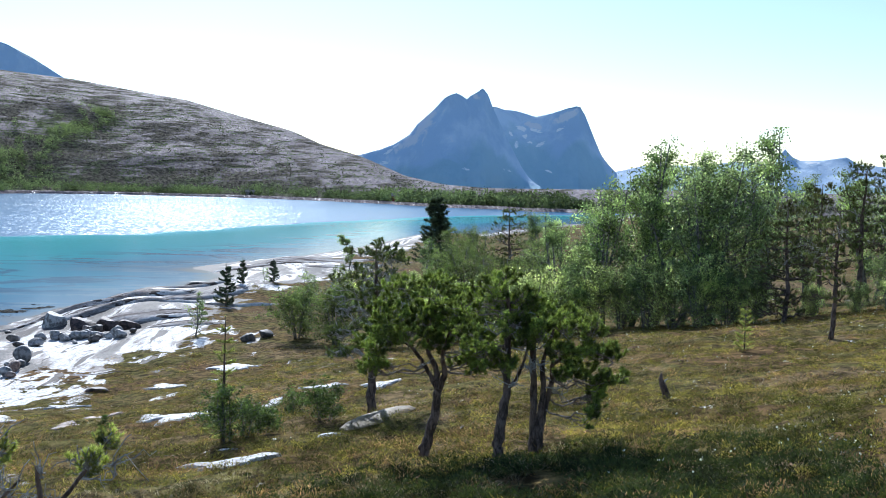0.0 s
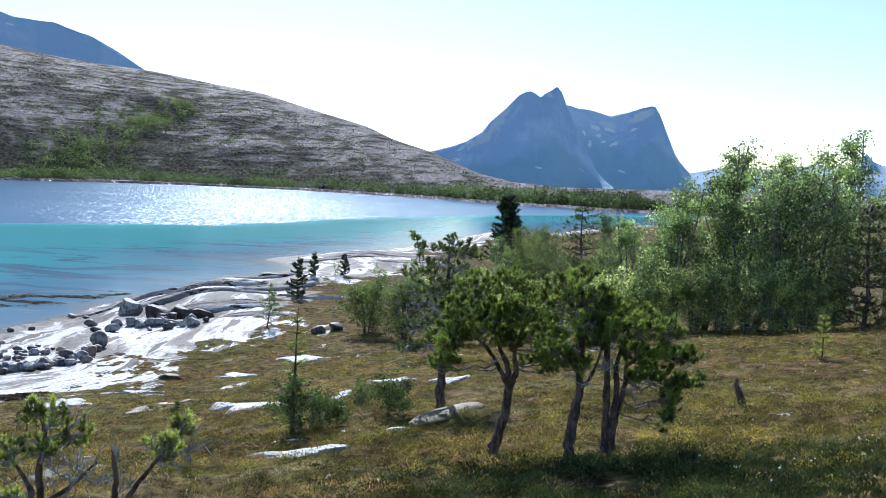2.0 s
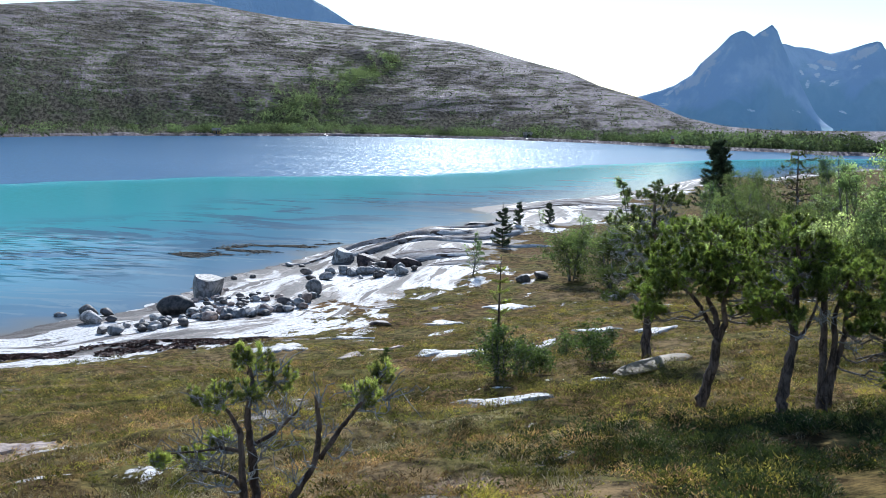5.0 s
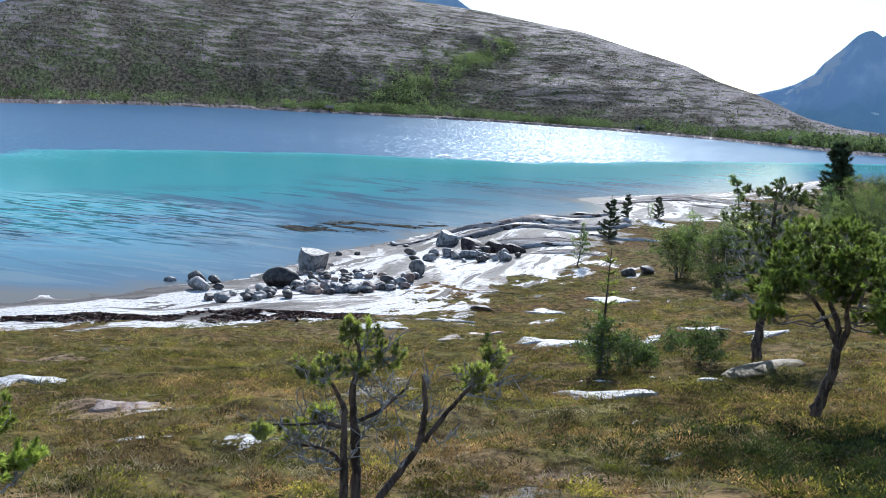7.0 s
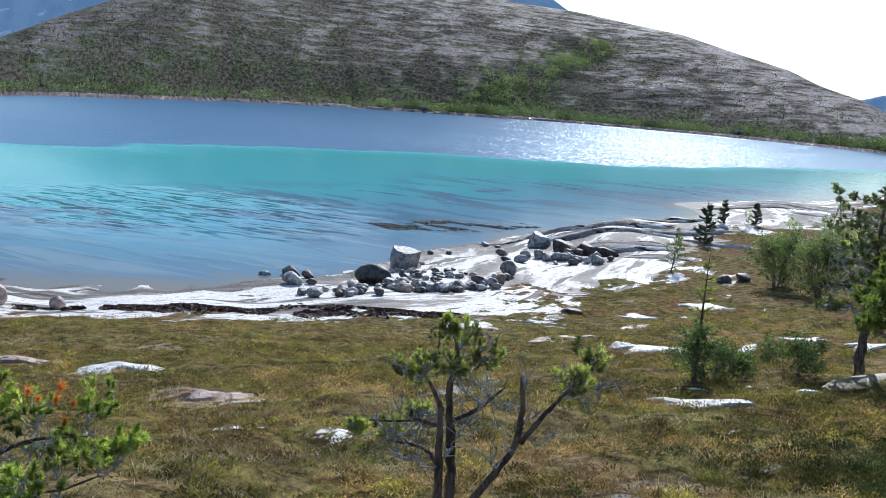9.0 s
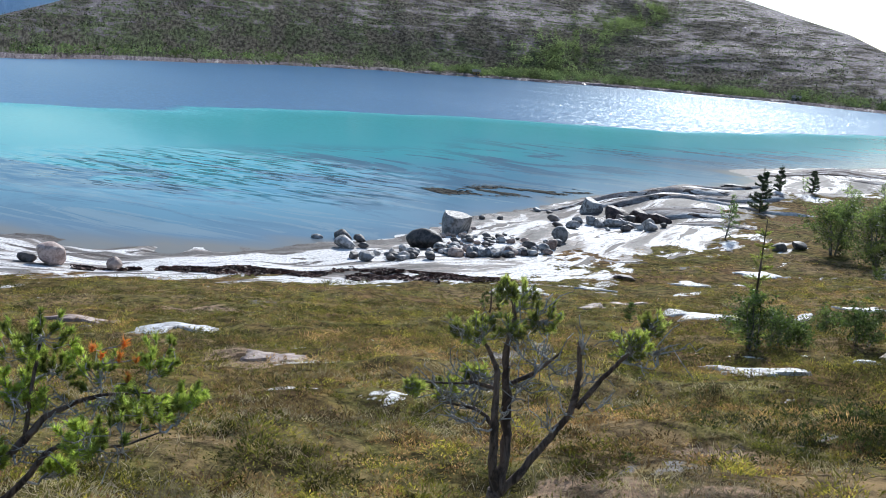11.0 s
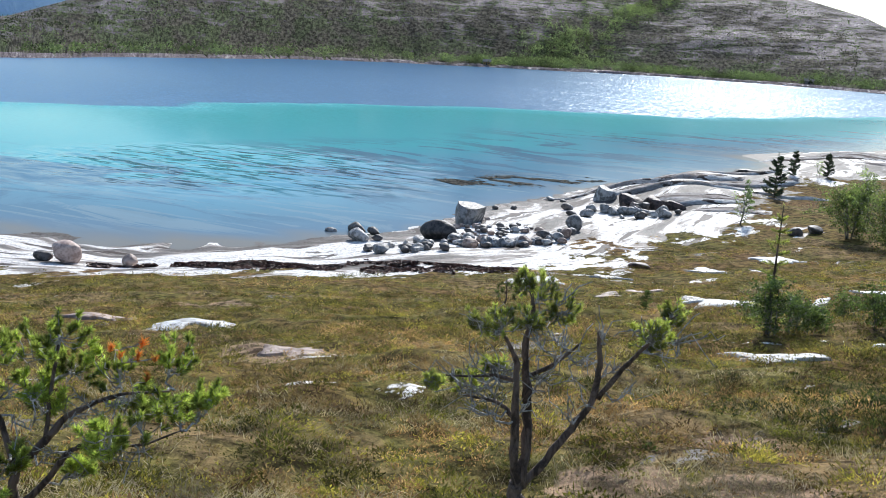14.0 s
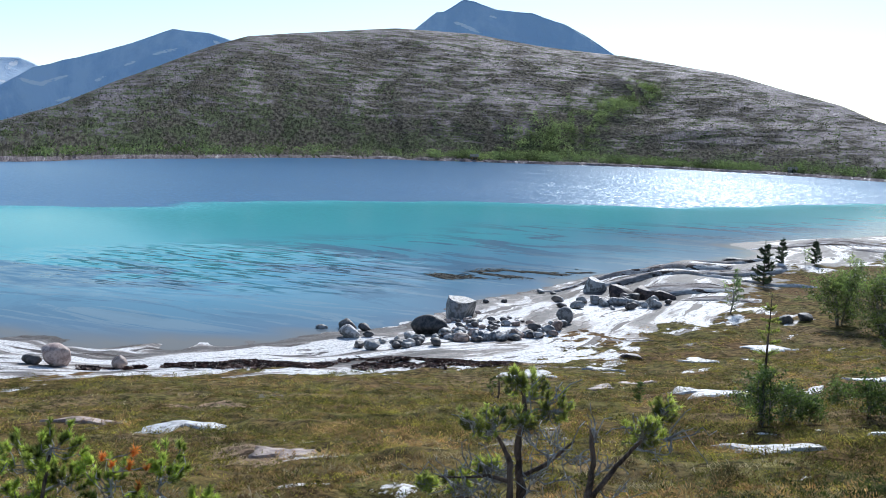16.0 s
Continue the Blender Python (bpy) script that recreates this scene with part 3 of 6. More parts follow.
def hill_fn(A, Rr, X, Y):
    rb = np.interp(A, FAR_AZ, FAR_R) + 8 * fbm(A / 3, A * 0, 3, 2)
    span = 620.0
    rc = rb + span

    def rise(u):
        return np.where(u < 0, u * 6, np.where(u < 0.08, 0.3 * u, 0.024 + 0.976 * (1 - (1 - np.clip((u - 0.08) / 0.92, 0, 1)) ** 2.2)))
    tan_el = np.tan(np.radians(np.interp(A, CREST_AZ, CREST_EL)))
    top = np.full(A.shape, 1e9)
    for q in np.linspace(0.25, 1, 16):
        top = np.minimum(top, (8 + tan_el * (rb + span * q)) / rise(np.array(q)))
    top = np.maximum(top, 5)
    u = (Rr - rb) / span
    prof = np.where(u > 1, 1 - 0.6 * (u - 1), rise(u))
    Z = prof * top + np.where(u > 0, 1.0, 0)
    rough = np.clip(u * 5, 0, 1) * np.clip(top / 60, 0.15, 1) * np.clip(1.0 - 1.3 * u, 0.06, 1)
    n = fbm(X / 70, Y / 70, 4, 11, 0.55)
    Z = Z + rough * (5 * (1 - 2 * np.abs(fbm(X / 130 + 5, Y / 90, 4, 21, 0.5))) * 0.6 + 1.8 * n)
    # dark cliffs either side of the gully
    for ca, wa, cu, up in ((27.8, 3.6, 0.10, 8.0), (19.3, 0.9, 0.31, 7.0)):
        brow = cu + 0.035 * fbm(A * 1.1 + 9 * cu, A * 0, 4, 47)
        step, ramp_up = np.clip((u - brow) / 0.05, 0, 1), np.clip((u - brow + 0.10) / 0.26, 0, 1)
        Z = Z + up * np.exp(-((A - ca) / wa) ** 2) * (0.6 + 0.5 * vnoise(A * 1.3, A * 0, 48)) * (step * step * (3 - 2 * step) - ramp_up)
    hollow = np.exp(-((A - (25.0 - 23 * u)) / 1.7) ** 2)
    veg = 0.5 + 0.9 * np.clip(0.16 - u, 0, 0.16) / 0.16 + 0.55 * hollow * np.clip(1.1 - 2 * u, 0, 1) - 0.22 * u
    veg = np.where(u < 0.010, -0.3, veg)
    veg = veg + 0.30 * np.clip((A - 27) / 8, 0, 1) * np.clip(1.0 - 2.6 * u, 0, 1) - 0.10 * np.clip((20 - A) / 10, 0, 1)
    return Z, {"veg": veg, "along": np.radians(A) * 650.0}


hill = sheet_mesh("far_hillside", np.linspace(-30, 75, 400), np.concatenate([np.linspace(190, 860, 240), np.linspace(868, 1300, 40)]), hill_fn, HILL, ["veg", "along"])
tagged(hill, "bare rocky hillside with heath and birch scrub across the water", "hill", kind="structure")


def mountain(name, label, r, depth, az, el, snow, pale=(), veg_top=0.05, span=(0.0, 0.0), steps=170, rough=1.0):
    """A mountain whose crest, seen from the viewpoint, passes through az and el in degrees."""
    lo, hi = min(az) - span[0], max(az) + span[1]

    def fn(A, Rr, X, Y):
        e = np.interp(-A, [-a for a in az], el) if az[0] > az[-1] else np.interp(A, az, el)
        crest = 8 + r * np.tan(np.radians(e)) + rough * r * 0.0004 * fbm(A * 1.3, A * 0, 3, 3)
        steep = depth * np.clip(crest / np.max(crest), 0.45, 1)
        u = 1 - (r - Rr) / steep
        prof = np.where(u <= 1, np.clip(u, 0, 1) ** 0.95, 1 - (u - 1) * 0.8)
        rid = 1 - 2 * np.abs(fbm(X / (r * 0.07), Y / (r * 0.07), 5, 41, 0.55))
        soft = sum(8 + r * np.tan(np.radians(np.interp(-(A + k), [-a for a in az], el) if az[0] > az[-1] else np.interp(A + k, az, el))) for k in np.linspace(-1.6, 1.6, 11)) / 11
        Z = prof * (soft + (crest - soft) * np.clip(u, 0, 1) ** 12) + rough * r * 0.0010 * rid * np.clip(u * 3, 0, 1) * np.clip(1 - u, 0, 1) * 2
        sn = np.zeros_like(Z)
        for a, ee, wa, we, tilt in snow:
            zz = 8 + Rr * np.tan(np.radians(ee + tilt * (A - a)))
            sn = np.maximum(sn, 1.55 * np.exp(-((A - a) / wa) ** 2 - ((Z - zz) / (r * np.radians(we))) ** 2))
        veg = np.clip(1.4 - Z / (np.maximum(crest, 1) * veg_top * 2 + 20), 0, 1)
        slab = np.zeros_like(Z)
        for a, ee, wa, we, tilt in pale:
            zz = 8 + Rr * np.tan(np.radians(ee + tilt * (A - a)))
            slab = np.maximum(slab, np.exp(-((A - a) / wa) ** 2 - ((Z - zz) / (r * np.radians(we))) ** 2))
        return Z, {"snow": sn, "veg": veg, "slab": slab}
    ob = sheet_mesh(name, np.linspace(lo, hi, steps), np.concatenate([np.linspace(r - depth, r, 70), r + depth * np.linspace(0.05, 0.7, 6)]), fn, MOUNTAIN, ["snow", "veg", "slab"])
    return tagged(ob, label, "mountain", kind="structure")


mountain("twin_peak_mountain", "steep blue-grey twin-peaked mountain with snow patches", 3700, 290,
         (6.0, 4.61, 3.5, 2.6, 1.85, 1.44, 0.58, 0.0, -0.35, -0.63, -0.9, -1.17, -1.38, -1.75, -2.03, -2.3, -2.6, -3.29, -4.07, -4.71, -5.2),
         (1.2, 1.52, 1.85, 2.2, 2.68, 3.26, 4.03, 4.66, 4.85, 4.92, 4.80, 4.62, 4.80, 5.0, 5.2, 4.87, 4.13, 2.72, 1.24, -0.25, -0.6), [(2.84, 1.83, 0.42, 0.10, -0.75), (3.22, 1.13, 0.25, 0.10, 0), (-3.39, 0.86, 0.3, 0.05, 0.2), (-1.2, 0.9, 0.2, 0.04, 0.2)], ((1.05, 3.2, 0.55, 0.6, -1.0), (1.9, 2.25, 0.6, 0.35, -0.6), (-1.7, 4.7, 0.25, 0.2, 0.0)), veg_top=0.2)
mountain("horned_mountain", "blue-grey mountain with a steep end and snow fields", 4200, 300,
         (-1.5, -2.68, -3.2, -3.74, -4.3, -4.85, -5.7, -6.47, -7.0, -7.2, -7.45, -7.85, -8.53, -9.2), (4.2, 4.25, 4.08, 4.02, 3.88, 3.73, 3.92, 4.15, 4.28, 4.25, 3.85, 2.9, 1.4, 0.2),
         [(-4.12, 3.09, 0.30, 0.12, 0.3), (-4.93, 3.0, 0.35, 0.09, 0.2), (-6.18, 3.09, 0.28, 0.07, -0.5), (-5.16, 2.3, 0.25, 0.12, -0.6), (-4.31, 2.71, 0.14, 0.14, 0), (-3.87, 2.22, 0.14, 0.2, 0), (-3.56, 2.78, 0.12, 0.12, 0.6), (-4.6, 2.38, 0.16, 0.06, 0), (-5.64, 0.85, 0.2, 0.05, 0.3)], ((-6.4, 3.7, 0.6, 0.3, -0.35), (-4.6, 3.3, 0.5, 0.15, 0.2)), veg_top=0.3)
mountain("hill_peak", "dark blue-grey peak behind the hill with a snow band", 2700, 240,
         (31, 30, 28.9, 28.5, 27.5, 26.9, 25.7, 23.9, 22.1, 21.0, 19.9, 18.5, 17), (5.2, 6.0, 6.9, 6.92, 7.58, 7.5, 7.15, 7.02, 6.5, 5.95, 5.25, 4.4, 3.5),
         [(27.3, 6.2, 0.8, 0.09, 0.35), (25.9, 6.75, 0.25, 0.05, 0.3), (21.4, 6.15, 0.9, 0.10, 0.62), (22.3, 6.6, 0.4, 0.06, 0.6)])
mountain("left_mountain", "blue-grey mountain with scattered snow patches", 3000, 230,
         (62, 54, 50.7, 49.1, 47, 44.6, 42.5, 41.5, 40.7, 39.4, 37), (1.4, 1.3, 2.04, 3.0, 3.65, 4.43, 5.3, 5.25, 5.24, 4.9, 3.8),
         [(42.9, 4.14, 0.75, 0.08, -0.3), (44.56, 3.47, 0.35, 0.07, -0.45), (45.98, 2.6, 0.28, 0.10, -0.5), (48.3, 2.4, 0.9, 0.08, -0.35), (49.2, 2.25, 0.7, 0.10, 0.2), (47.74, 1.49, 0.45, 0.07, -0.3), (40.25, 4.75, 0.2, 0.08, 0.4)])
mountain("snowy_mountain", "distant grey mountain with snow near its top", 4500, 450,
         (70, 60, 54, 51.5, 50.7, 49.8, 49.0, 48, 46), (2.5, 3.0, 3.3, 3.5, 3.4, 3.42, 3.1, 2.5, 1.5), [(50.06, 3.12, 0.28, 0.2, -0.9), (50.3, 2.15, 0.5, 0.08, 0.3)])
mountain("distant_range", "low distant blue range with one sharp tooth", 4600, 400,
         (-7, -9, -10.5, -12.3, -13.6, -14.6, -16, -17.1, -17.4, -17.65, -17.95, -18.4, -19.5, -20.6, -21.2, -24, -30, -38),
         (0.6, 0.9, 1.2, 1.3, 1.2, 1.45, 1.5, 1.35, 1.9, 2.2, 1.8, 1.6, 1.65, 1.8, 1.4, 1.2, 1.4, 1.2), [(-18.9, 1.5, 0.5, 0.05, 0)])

# ---- trees ----
def tree_root(name, label, category, place, group=""):
    ob = new(name)
    ob.empty_display_size = 0.2
    x, y = place
    ob.location = (x, y, float(ground_z(x, y)) - 0.04)
    return tagged(ob, label, category, group)


def tufts(points, dirs, needles, length, width, rg, spread=0.9):
    """Needle tufts: thin three-cornered needles round each shoot."""
    P = np.repeat(points, needles, 0)
    D = np.repeat(dirs, needles, 0)
    n = len(P)
    q = rg.normal(size=(n, 3))
    q -= (q * D).sum(1)[:, None] * D
    q /= np.linalg.norm(q, axis=1)[:, None] + 1e-9
    way = D * rg.uniform(-0.1, 1.0, (n, 1)) + q * spread * rg.uniform(0.3, 1.0, (n, 1))
    way /= np.linalg.norm(way, axis=1)[:, None]
    start = P + D * rg.uniform(-0.5, 0.2, (n, 1)) * length
    side = np.cross(way, rg.normal(size=(n, 3)))
    side /= np.linalg.norm(side, axis=1)[:, None] + 1e-9
    L = length * rg.uniform(0.7, 1.15, (n, 1))
    return np.stack([start - side * width / 2, start + side * width / 2, start + way * L], 1)


def leaves(points, size, rg):
    """Pointed four-cornered leaves, turned at random."""
    n = len(points)
    a = rg.normal(size=(n, 3))
    a /= np.linalg.norm(a, axis=1)[:, None]
    b2 = np.cross(a, rg.normal(size=(n, 3)))
    b2 /= np.linalg.norm(b2, axis=1)[:, None]
    s = size * rg.uniform(0.6, 1.3, (n, 1))
    return np.stack([points - a * s, points + b2 * s * 0.62, points + a * s, points - b2 * s * 0.62], 1)


def branch_path(start, way, length, rg, bend=0.35, lift=0.2, steps=6):
    p, d = np.array(start, float), np.array(way, float)
    d /= np.linalg.norm(d)
    out = [p.copy()]
    for i in range(steps):
        d = d + rg.normal(size=3) * bend / steps ** 0.5 * 0.6 + np.array((0, 0, lift / steps))
        d /= np.linalg.norm(d)
        p = p + d * length / steps
        out.append(p.copy())
    return np.array(out)


def along(path, t):
    t = t * (len(path) - 1)
    i = min(int(t), len(path) - 2)
    return path[i] + (path[i + 1] - path[i]) * (t - i), (path[i + 1] - path[i]) / np.linalg.norm(path[i + 1] - path[i])


def brush(points, dirs, needles, shoot, length, width, rg):
    """Bottlebrush shoots: thin needles set along the last bit of each twig, pointing forward and out."""
    P, D = np.repeat(points, needles, 0), np.repeat(dirs, needles, 0)
    n = len(P)
    q = rg.normal(size=(n, 3))
    q -= (q * D).sum(1)[:, None] * D
    q /= np.linalg.norm(q, axis=1)[:, None] + 1e-9
    way = D * rg.uniform(0.15, 1.0, (n, 1)) + q * rg.uniform(0.45, 1.0, (n, 1)) + np.array((0, 0, 0.12))
    way /= np.linalg.norm(way, axis=1)[:, None]
    start = P - D * rg.uniform(-0.15, 1.0, (n, 1)) * shoot * np.repeat(rg.uniform(0.6, 1.2, (len(points), 1)), needles, 0)
    side = np.cross(way, rg.normal(size=(n, 3)))
    side /= np.linalg.norm(side, axis=1)[:, None] + 1e-9
    L = length * rg.uniform(0.65, 1.15, (n, 1)) * np.repeat(rg.uniform(0.75, 1.2, (len(points), 1)), needles, 0)
    return np.stack([start - side * width / 2, start + side * width / 2, start + way * L], 1)


def arc(p, q, rg, sag=0.12, steps=7, kink=0.05):
    """A crooked twig from p to q that starts outward and turns up at its end."""
    p, q = np.asarray(p, float), np.asarray(q, float)
    t = np.linspace(0, 1, steps)[:, None]
    ln = np.linalg.norm(q - p)
    out = p + (q - p) * t
    out[:, 2] -= sag * ln * np.sin(np.pi * t[:, 0] ** 0.8)
    out[1:-1] += rg.normal(size=(steps - 2, 3)) * kink * ln
    return out


def pine(name, label, place, turn, stems, pads, tuft, seed, needle=None, twigs=9, spread=2, bare=0, rusty=(), wood_mat=None, limb_r=0.30, depth=1.0, bare_len=0.22, sag=0.12, deep=0.0, twig_r=0.0018):
    """A pine grown from its stems into pads of foliage.
    stems: lists of (x, depth, z, radius) in metres, x to the viewer's right. pads: (x, z, half width, half height) of each
    cushion of shoots; twigs: for each pad; spread: shoots for each twig; tuft: needles, shoot, length, width.
    bare: leafless grey twigs on each stem; rusty: places (x, z) of dead shoots."""
    rg = np.random.default_rng(seed)
    root = tree_root(name, label, "pine tree", place)
    root.rotation_euler = (0, 0, radians(turn))
    made, nodes = [], []
    for st in stems:
        st = np.array(st, float)
        keys = np.linspace(0, len(st) - 1, 5 * len(st) - 4)
        pts = np.stack([np.interp(keys, range(len(st)), st[:, c]) for c in range(4)], 1)
        pts[1:-1, :3] = (pts[:-2, :3] + 2 * pts[1:-1, :3] + pts[2:, :3]) / 4
        path = pts[:, :3]
        path[1:] += rg.normal(size=(len(path) - 1, 3)) * pts[1:, 3:] * 0.14
        rad = pts[:, 3] * rg.uniform(0.9, 1.12, len(pts))
        if st[0][2] < 0.02:
            rad[0] *= 1.35
        tr = Soup()
        tr.tube(path, rad, 10)
        stem = part("trunk" if st[0][2] < 0.25 else "fork", tr, BARK, root, smooth=True)
        nodes += [(p, r, len(made)) for p, r in zip(path[1:], rad[1:])]
        made.append(stem)
    NP = np.array([n[0] for n in nodes])
    P, D = [], []
    pads = [(x, d, z, a, b2) for x, z, a, b2 in pads for d in ((-deep, 0.0, deep) if deep else (rg.normal() * 0.28 * depth,))]
    for px, pd, pz, rx, rz in pads:
        if deep:
            px, pd, pz = px + rg.normal() * 0.08, pd * rg.uniform(0.5, 1.3) + rg.normal() * 0.06, pz - 0.25 * abs(pd) + rg.normal() * 0.05
        c = np.array((px, pd, pz))
        far = np.linalg.norm((NP - c) * (1, 0.7, 1), axis=1) + 1.2 * np.clip(NP[:, 2] - c[2] + 0.25 * rx, 0, None)
        p, r, k = nodes[int(np.argmin(far))]
        r0 = max(r * limb_r * 1.4, 0.0045, 2.4 * twig_r)
        main = arc(p, c, rg, sag, 7, 0.05)
        wood = Soup()
        wood.tube(main, np.linspace(r0, r0 * 0.55, len(main)), 6)
        for _ in range(twigs):
            v = rg.normal(size=3)
            v *= rg.uniform(0.35, 1.0) ** 0.5 / np.linalg.norm(v)
            e = c + v * np.array((rx, max(rx, 0.05) * depth, rz))
            q, _ = along(main, rg.uniform(0.45, 1.0))
            tw = arc(q, e, rg, 0.16, 5, 0.09)
            wood.tube(tw, np.linspace(r0 * 0.48, max(r0 * 0.2, twig_r), 5), 5)
            for _ in range(spread):
                g, gd = along(tw, rg.uniform(0.55, 1.0))
                d = gd * 0.35 + rg.normal(size=3) * 0.4 + np.array((0, 0, 0.75)) + 0.4 * v
                d /= np.linalg.norm(d)
                tip = g + d * tuft[1] * rg.uniform(0.5, 1.1)
                if spread > 1:
                    wood.tube(np.stack([g, tip]), (max(r0 * 0.2, twig_r), 0.7 * twig_r), 3)
                P.append(tip)
                D.append(d)
        part("limb", wood, wood_mat or BARK, made[k])
    for k, stem in enumerate(made):
        ids = [i for i, n in enumerate(nodes) if n[2] == k and 0.45 < n[0][2] / NP[:, 2].max() < 0.86]
        for _ in range(bare if ids else 0):
            p, r, _k = nodes[ids[rg.integers(0, len(ids))]]
            a = rg.uniform(0, 2 * math.pi)
            w = np.array((math.cos(a), math.sin(a) * depth, rg.uniform(-0.25, 0.55)))
            lp = arc(p, p + w * bare_len * rg.uniform(0.4, 1.2), rg, 0.15, 6, 0.09)
            wood = Soup()
            r0 = max(0.32 * r, 2.2 * twig_r)
            wood.tube(lp, np.linspace(r0, r0 * 0.4, 6), 5)
            for _ in range(7):
                q, qd = along(lp, rg.uniform(0.25, 1))
                e = q + (qd + rg.normal(size=3) * 0.8 + np.array((0, 0, 0.35))) * bare_len * rg.uniform(0.12, 0.35)
                wood.tube(arc(q, e, rg, -0.1, 4, 0.1), np.linspace(r0 * 0.55, max(r0 * 0.2, 0.8 * twig_r), 4), 4)
            part("dead_limb", wood, DEADWOOD, stem, "bare grey limb")
    cr = Soup()
    cr.tris(brush(np.array(P), np.array(D), *tuft, rg))
    part("crown", cr, needle or NEEDLE, root)
    for x, z in rusty:
        q = np.array((x, -0.05, z))
        d = np.array((0.15, -0.1, 1.0)) / 1.016
        so = Soup()
        so.tris(brush(q[None], d[None], 60, 0.03, 0.030, tuft[3], rg))
        dead = part("dead_shoot", so, NEEDLE_DEAD, root, "rusty dead shoot")
        so = Soup()
        i = int(np.argmin(np.linalg.norm(np.array(P) - q, axis=1) + 2 * (np.array(P)[:, 2] > z - 0.02)))
        so.tube(arc(P[i], q, rg, 0.05, 4, 0.03), (0.004, 0.003, 0.003, 0.002), 4)
        part("twig", so, TWIG, dead)
    return root


def birch(name, label, height, width, seed, leaf_n, leaf_size, mat, stems=3, place=(0, 0), base=0.12, category="birch tree"):
    """A bushy upland birch: several thin stems, limbs, and a crown of small leaves in uneven clumps."""
    rg = np.random.default_rng(seed)
    root = tree_root(name, label, category, place)
    tips = []
    for s in range(stems):
        a = rg.uniform(0, 2 * math.pi)
        w = np.array((math.cos(a) * 0.22, math.sin(a) * 0.22, 1))
        h = height * rg.uniform(0.75, 1.0) if s else height
        path = branch_path((math.cos(a) * 0.12, math.sin(a) * 0.12, 0), w, h, rg, 0.25, 0.35, 8)
        path[:, 2] *= h / max(path[-1, 2], 0.1)
        tr = Soup()
        tr.tube(path, np.linspace(0.013 * height, 0.003 * height, len(path)), 7)
        part("trunk", tr, BIRCHBARK, root, smooth=True)
        wood = Soup()
        for k in range(11):
            u = base + (0.97 - base) * (k + rg.uniform(0, 1)) / 11
            p, d = along(path, u)
            a2 = rg.uniform(0, 2 * math.pi)
            ln = width * 0.5 * (1.05 - 0.75 * abs(u - 0.38) / 0.62) * rg.uniform(0.6, 1.2)
            lp = branch_path(p, (math.cos(a2), math.sin(a2), rg.uniform(0.3, 1.0)), ln, rg, 0.5, 0.2, 5)
            wood.tube(lp, np.linspace(0.0045 * height, 0.0012 * height, len(lp)), 4)
            for e in np.linspace(0.3, 1.0, 5):
                q, qd = along(lp, e)
                tips.append(q)
                tw = branch_path(q, qd + rg.normal(size=3) * 0.9, ln * 0.35, rg, 0.5, 0.1, 3)
                wood.tube(tw, np.linspace(0.0016 * height, 0.0008 * height, 4), 3)
                tips.append(tw[-1])
        for e in (0.8, 0.88, 0.94, 1.0):
            tips.append(along(path, e)[0])
        part("limb", wood, BIRCHBARK, root)
    tips = np.array(tips)
    wt = rg.uniform(0.05, 1, len(tips)) ** 3.0
    pick = rg.choice(len(tips), leaf_n, p=wt / wt.sum())
    spread = width * 0.036 * (0.5 + 1.2 * wt)
    pts = tips[pick] + rg.normal(size=(leaf_n, 3)) * spread[pick][:, None] * np.array((1, 1, 0.8))
    pts = pts[pts[:, 2] > 0.1]
    cr = Soup()
    cr.tris(leaves(pts, leaf_size, rg))
    part("crown", cr, mat, root)
    return root


def spruce(name, label, place, height, width, seed, mat=None, density=1.0, needle=(0.05, 0.012), lean=(0, 0)):
    """A young conifer with whorls of short boughs and one leader."""
    rg = np.random.default_rng(seed)
    root = tree_root(name, label, "spruce tree", place)
    tr = Soup()
    t = np.linspace(0, 1, 7)
    path = np.stack([lean[0] * t * height, lean[1] * t * height, t * height], 1)
    tr.tube(path, height * 0.014 * (1.2 - t), 6)
    part("trunk", tr, BARK, root, smooth=True)
    P, D = [], []
    whorls = max(6, int(9 * density))
    for k in range(whorls):
        u = 0.06 + 0.9 * k / whorls
        p, _ = along(path, u)
        for j in range(5 if density < 1.5 else 7):
            a = rg.uniform(0, 2 * math.pi)
            ln = width * 0.5 * (1 - u) ** 0.8 * rg.uniform(0.6, 1.15) + 0.04 * height
            lp = branch_path(p, (math.cos(a), math.sin(a), rg.uniform(-0.1, 0.5)), ln, rg, 0.2, 0.25, 4)
            wood = Soup()
            wood.tube(lp, np.linspace(height * 0.005, height * 0.0015, 5), 4)
            part("bough", wood, BARK, root)
            for e in np.linspace(0.15, 1, 7):
                q, qd = along(lp, e)
                for s in (-1, 0, 1):
                    w = qd + s * 0.8 * np.cross(qd, (0, 0, 1))
                    P.append(q + w * 0.1 * ln * (s != 0))
                    D.append(w / np.linalg.norm(w))
    for e in np.linspace(0.8, 1, 6):
        P.append(along(path, e)[0])
        D.append(np.array((0, 0, 1.0)))
    cr = Soup()
    cr.tris(tufts(np.array(P), np.array(D), 7, needle[0] * height, needle[1] * height, rg, 0.7))
    part("crown", cr, mat or SPRUCE, root)
    return root


def at(az, r):
    x, y = polar(az, r)
    return float(x), float(y)

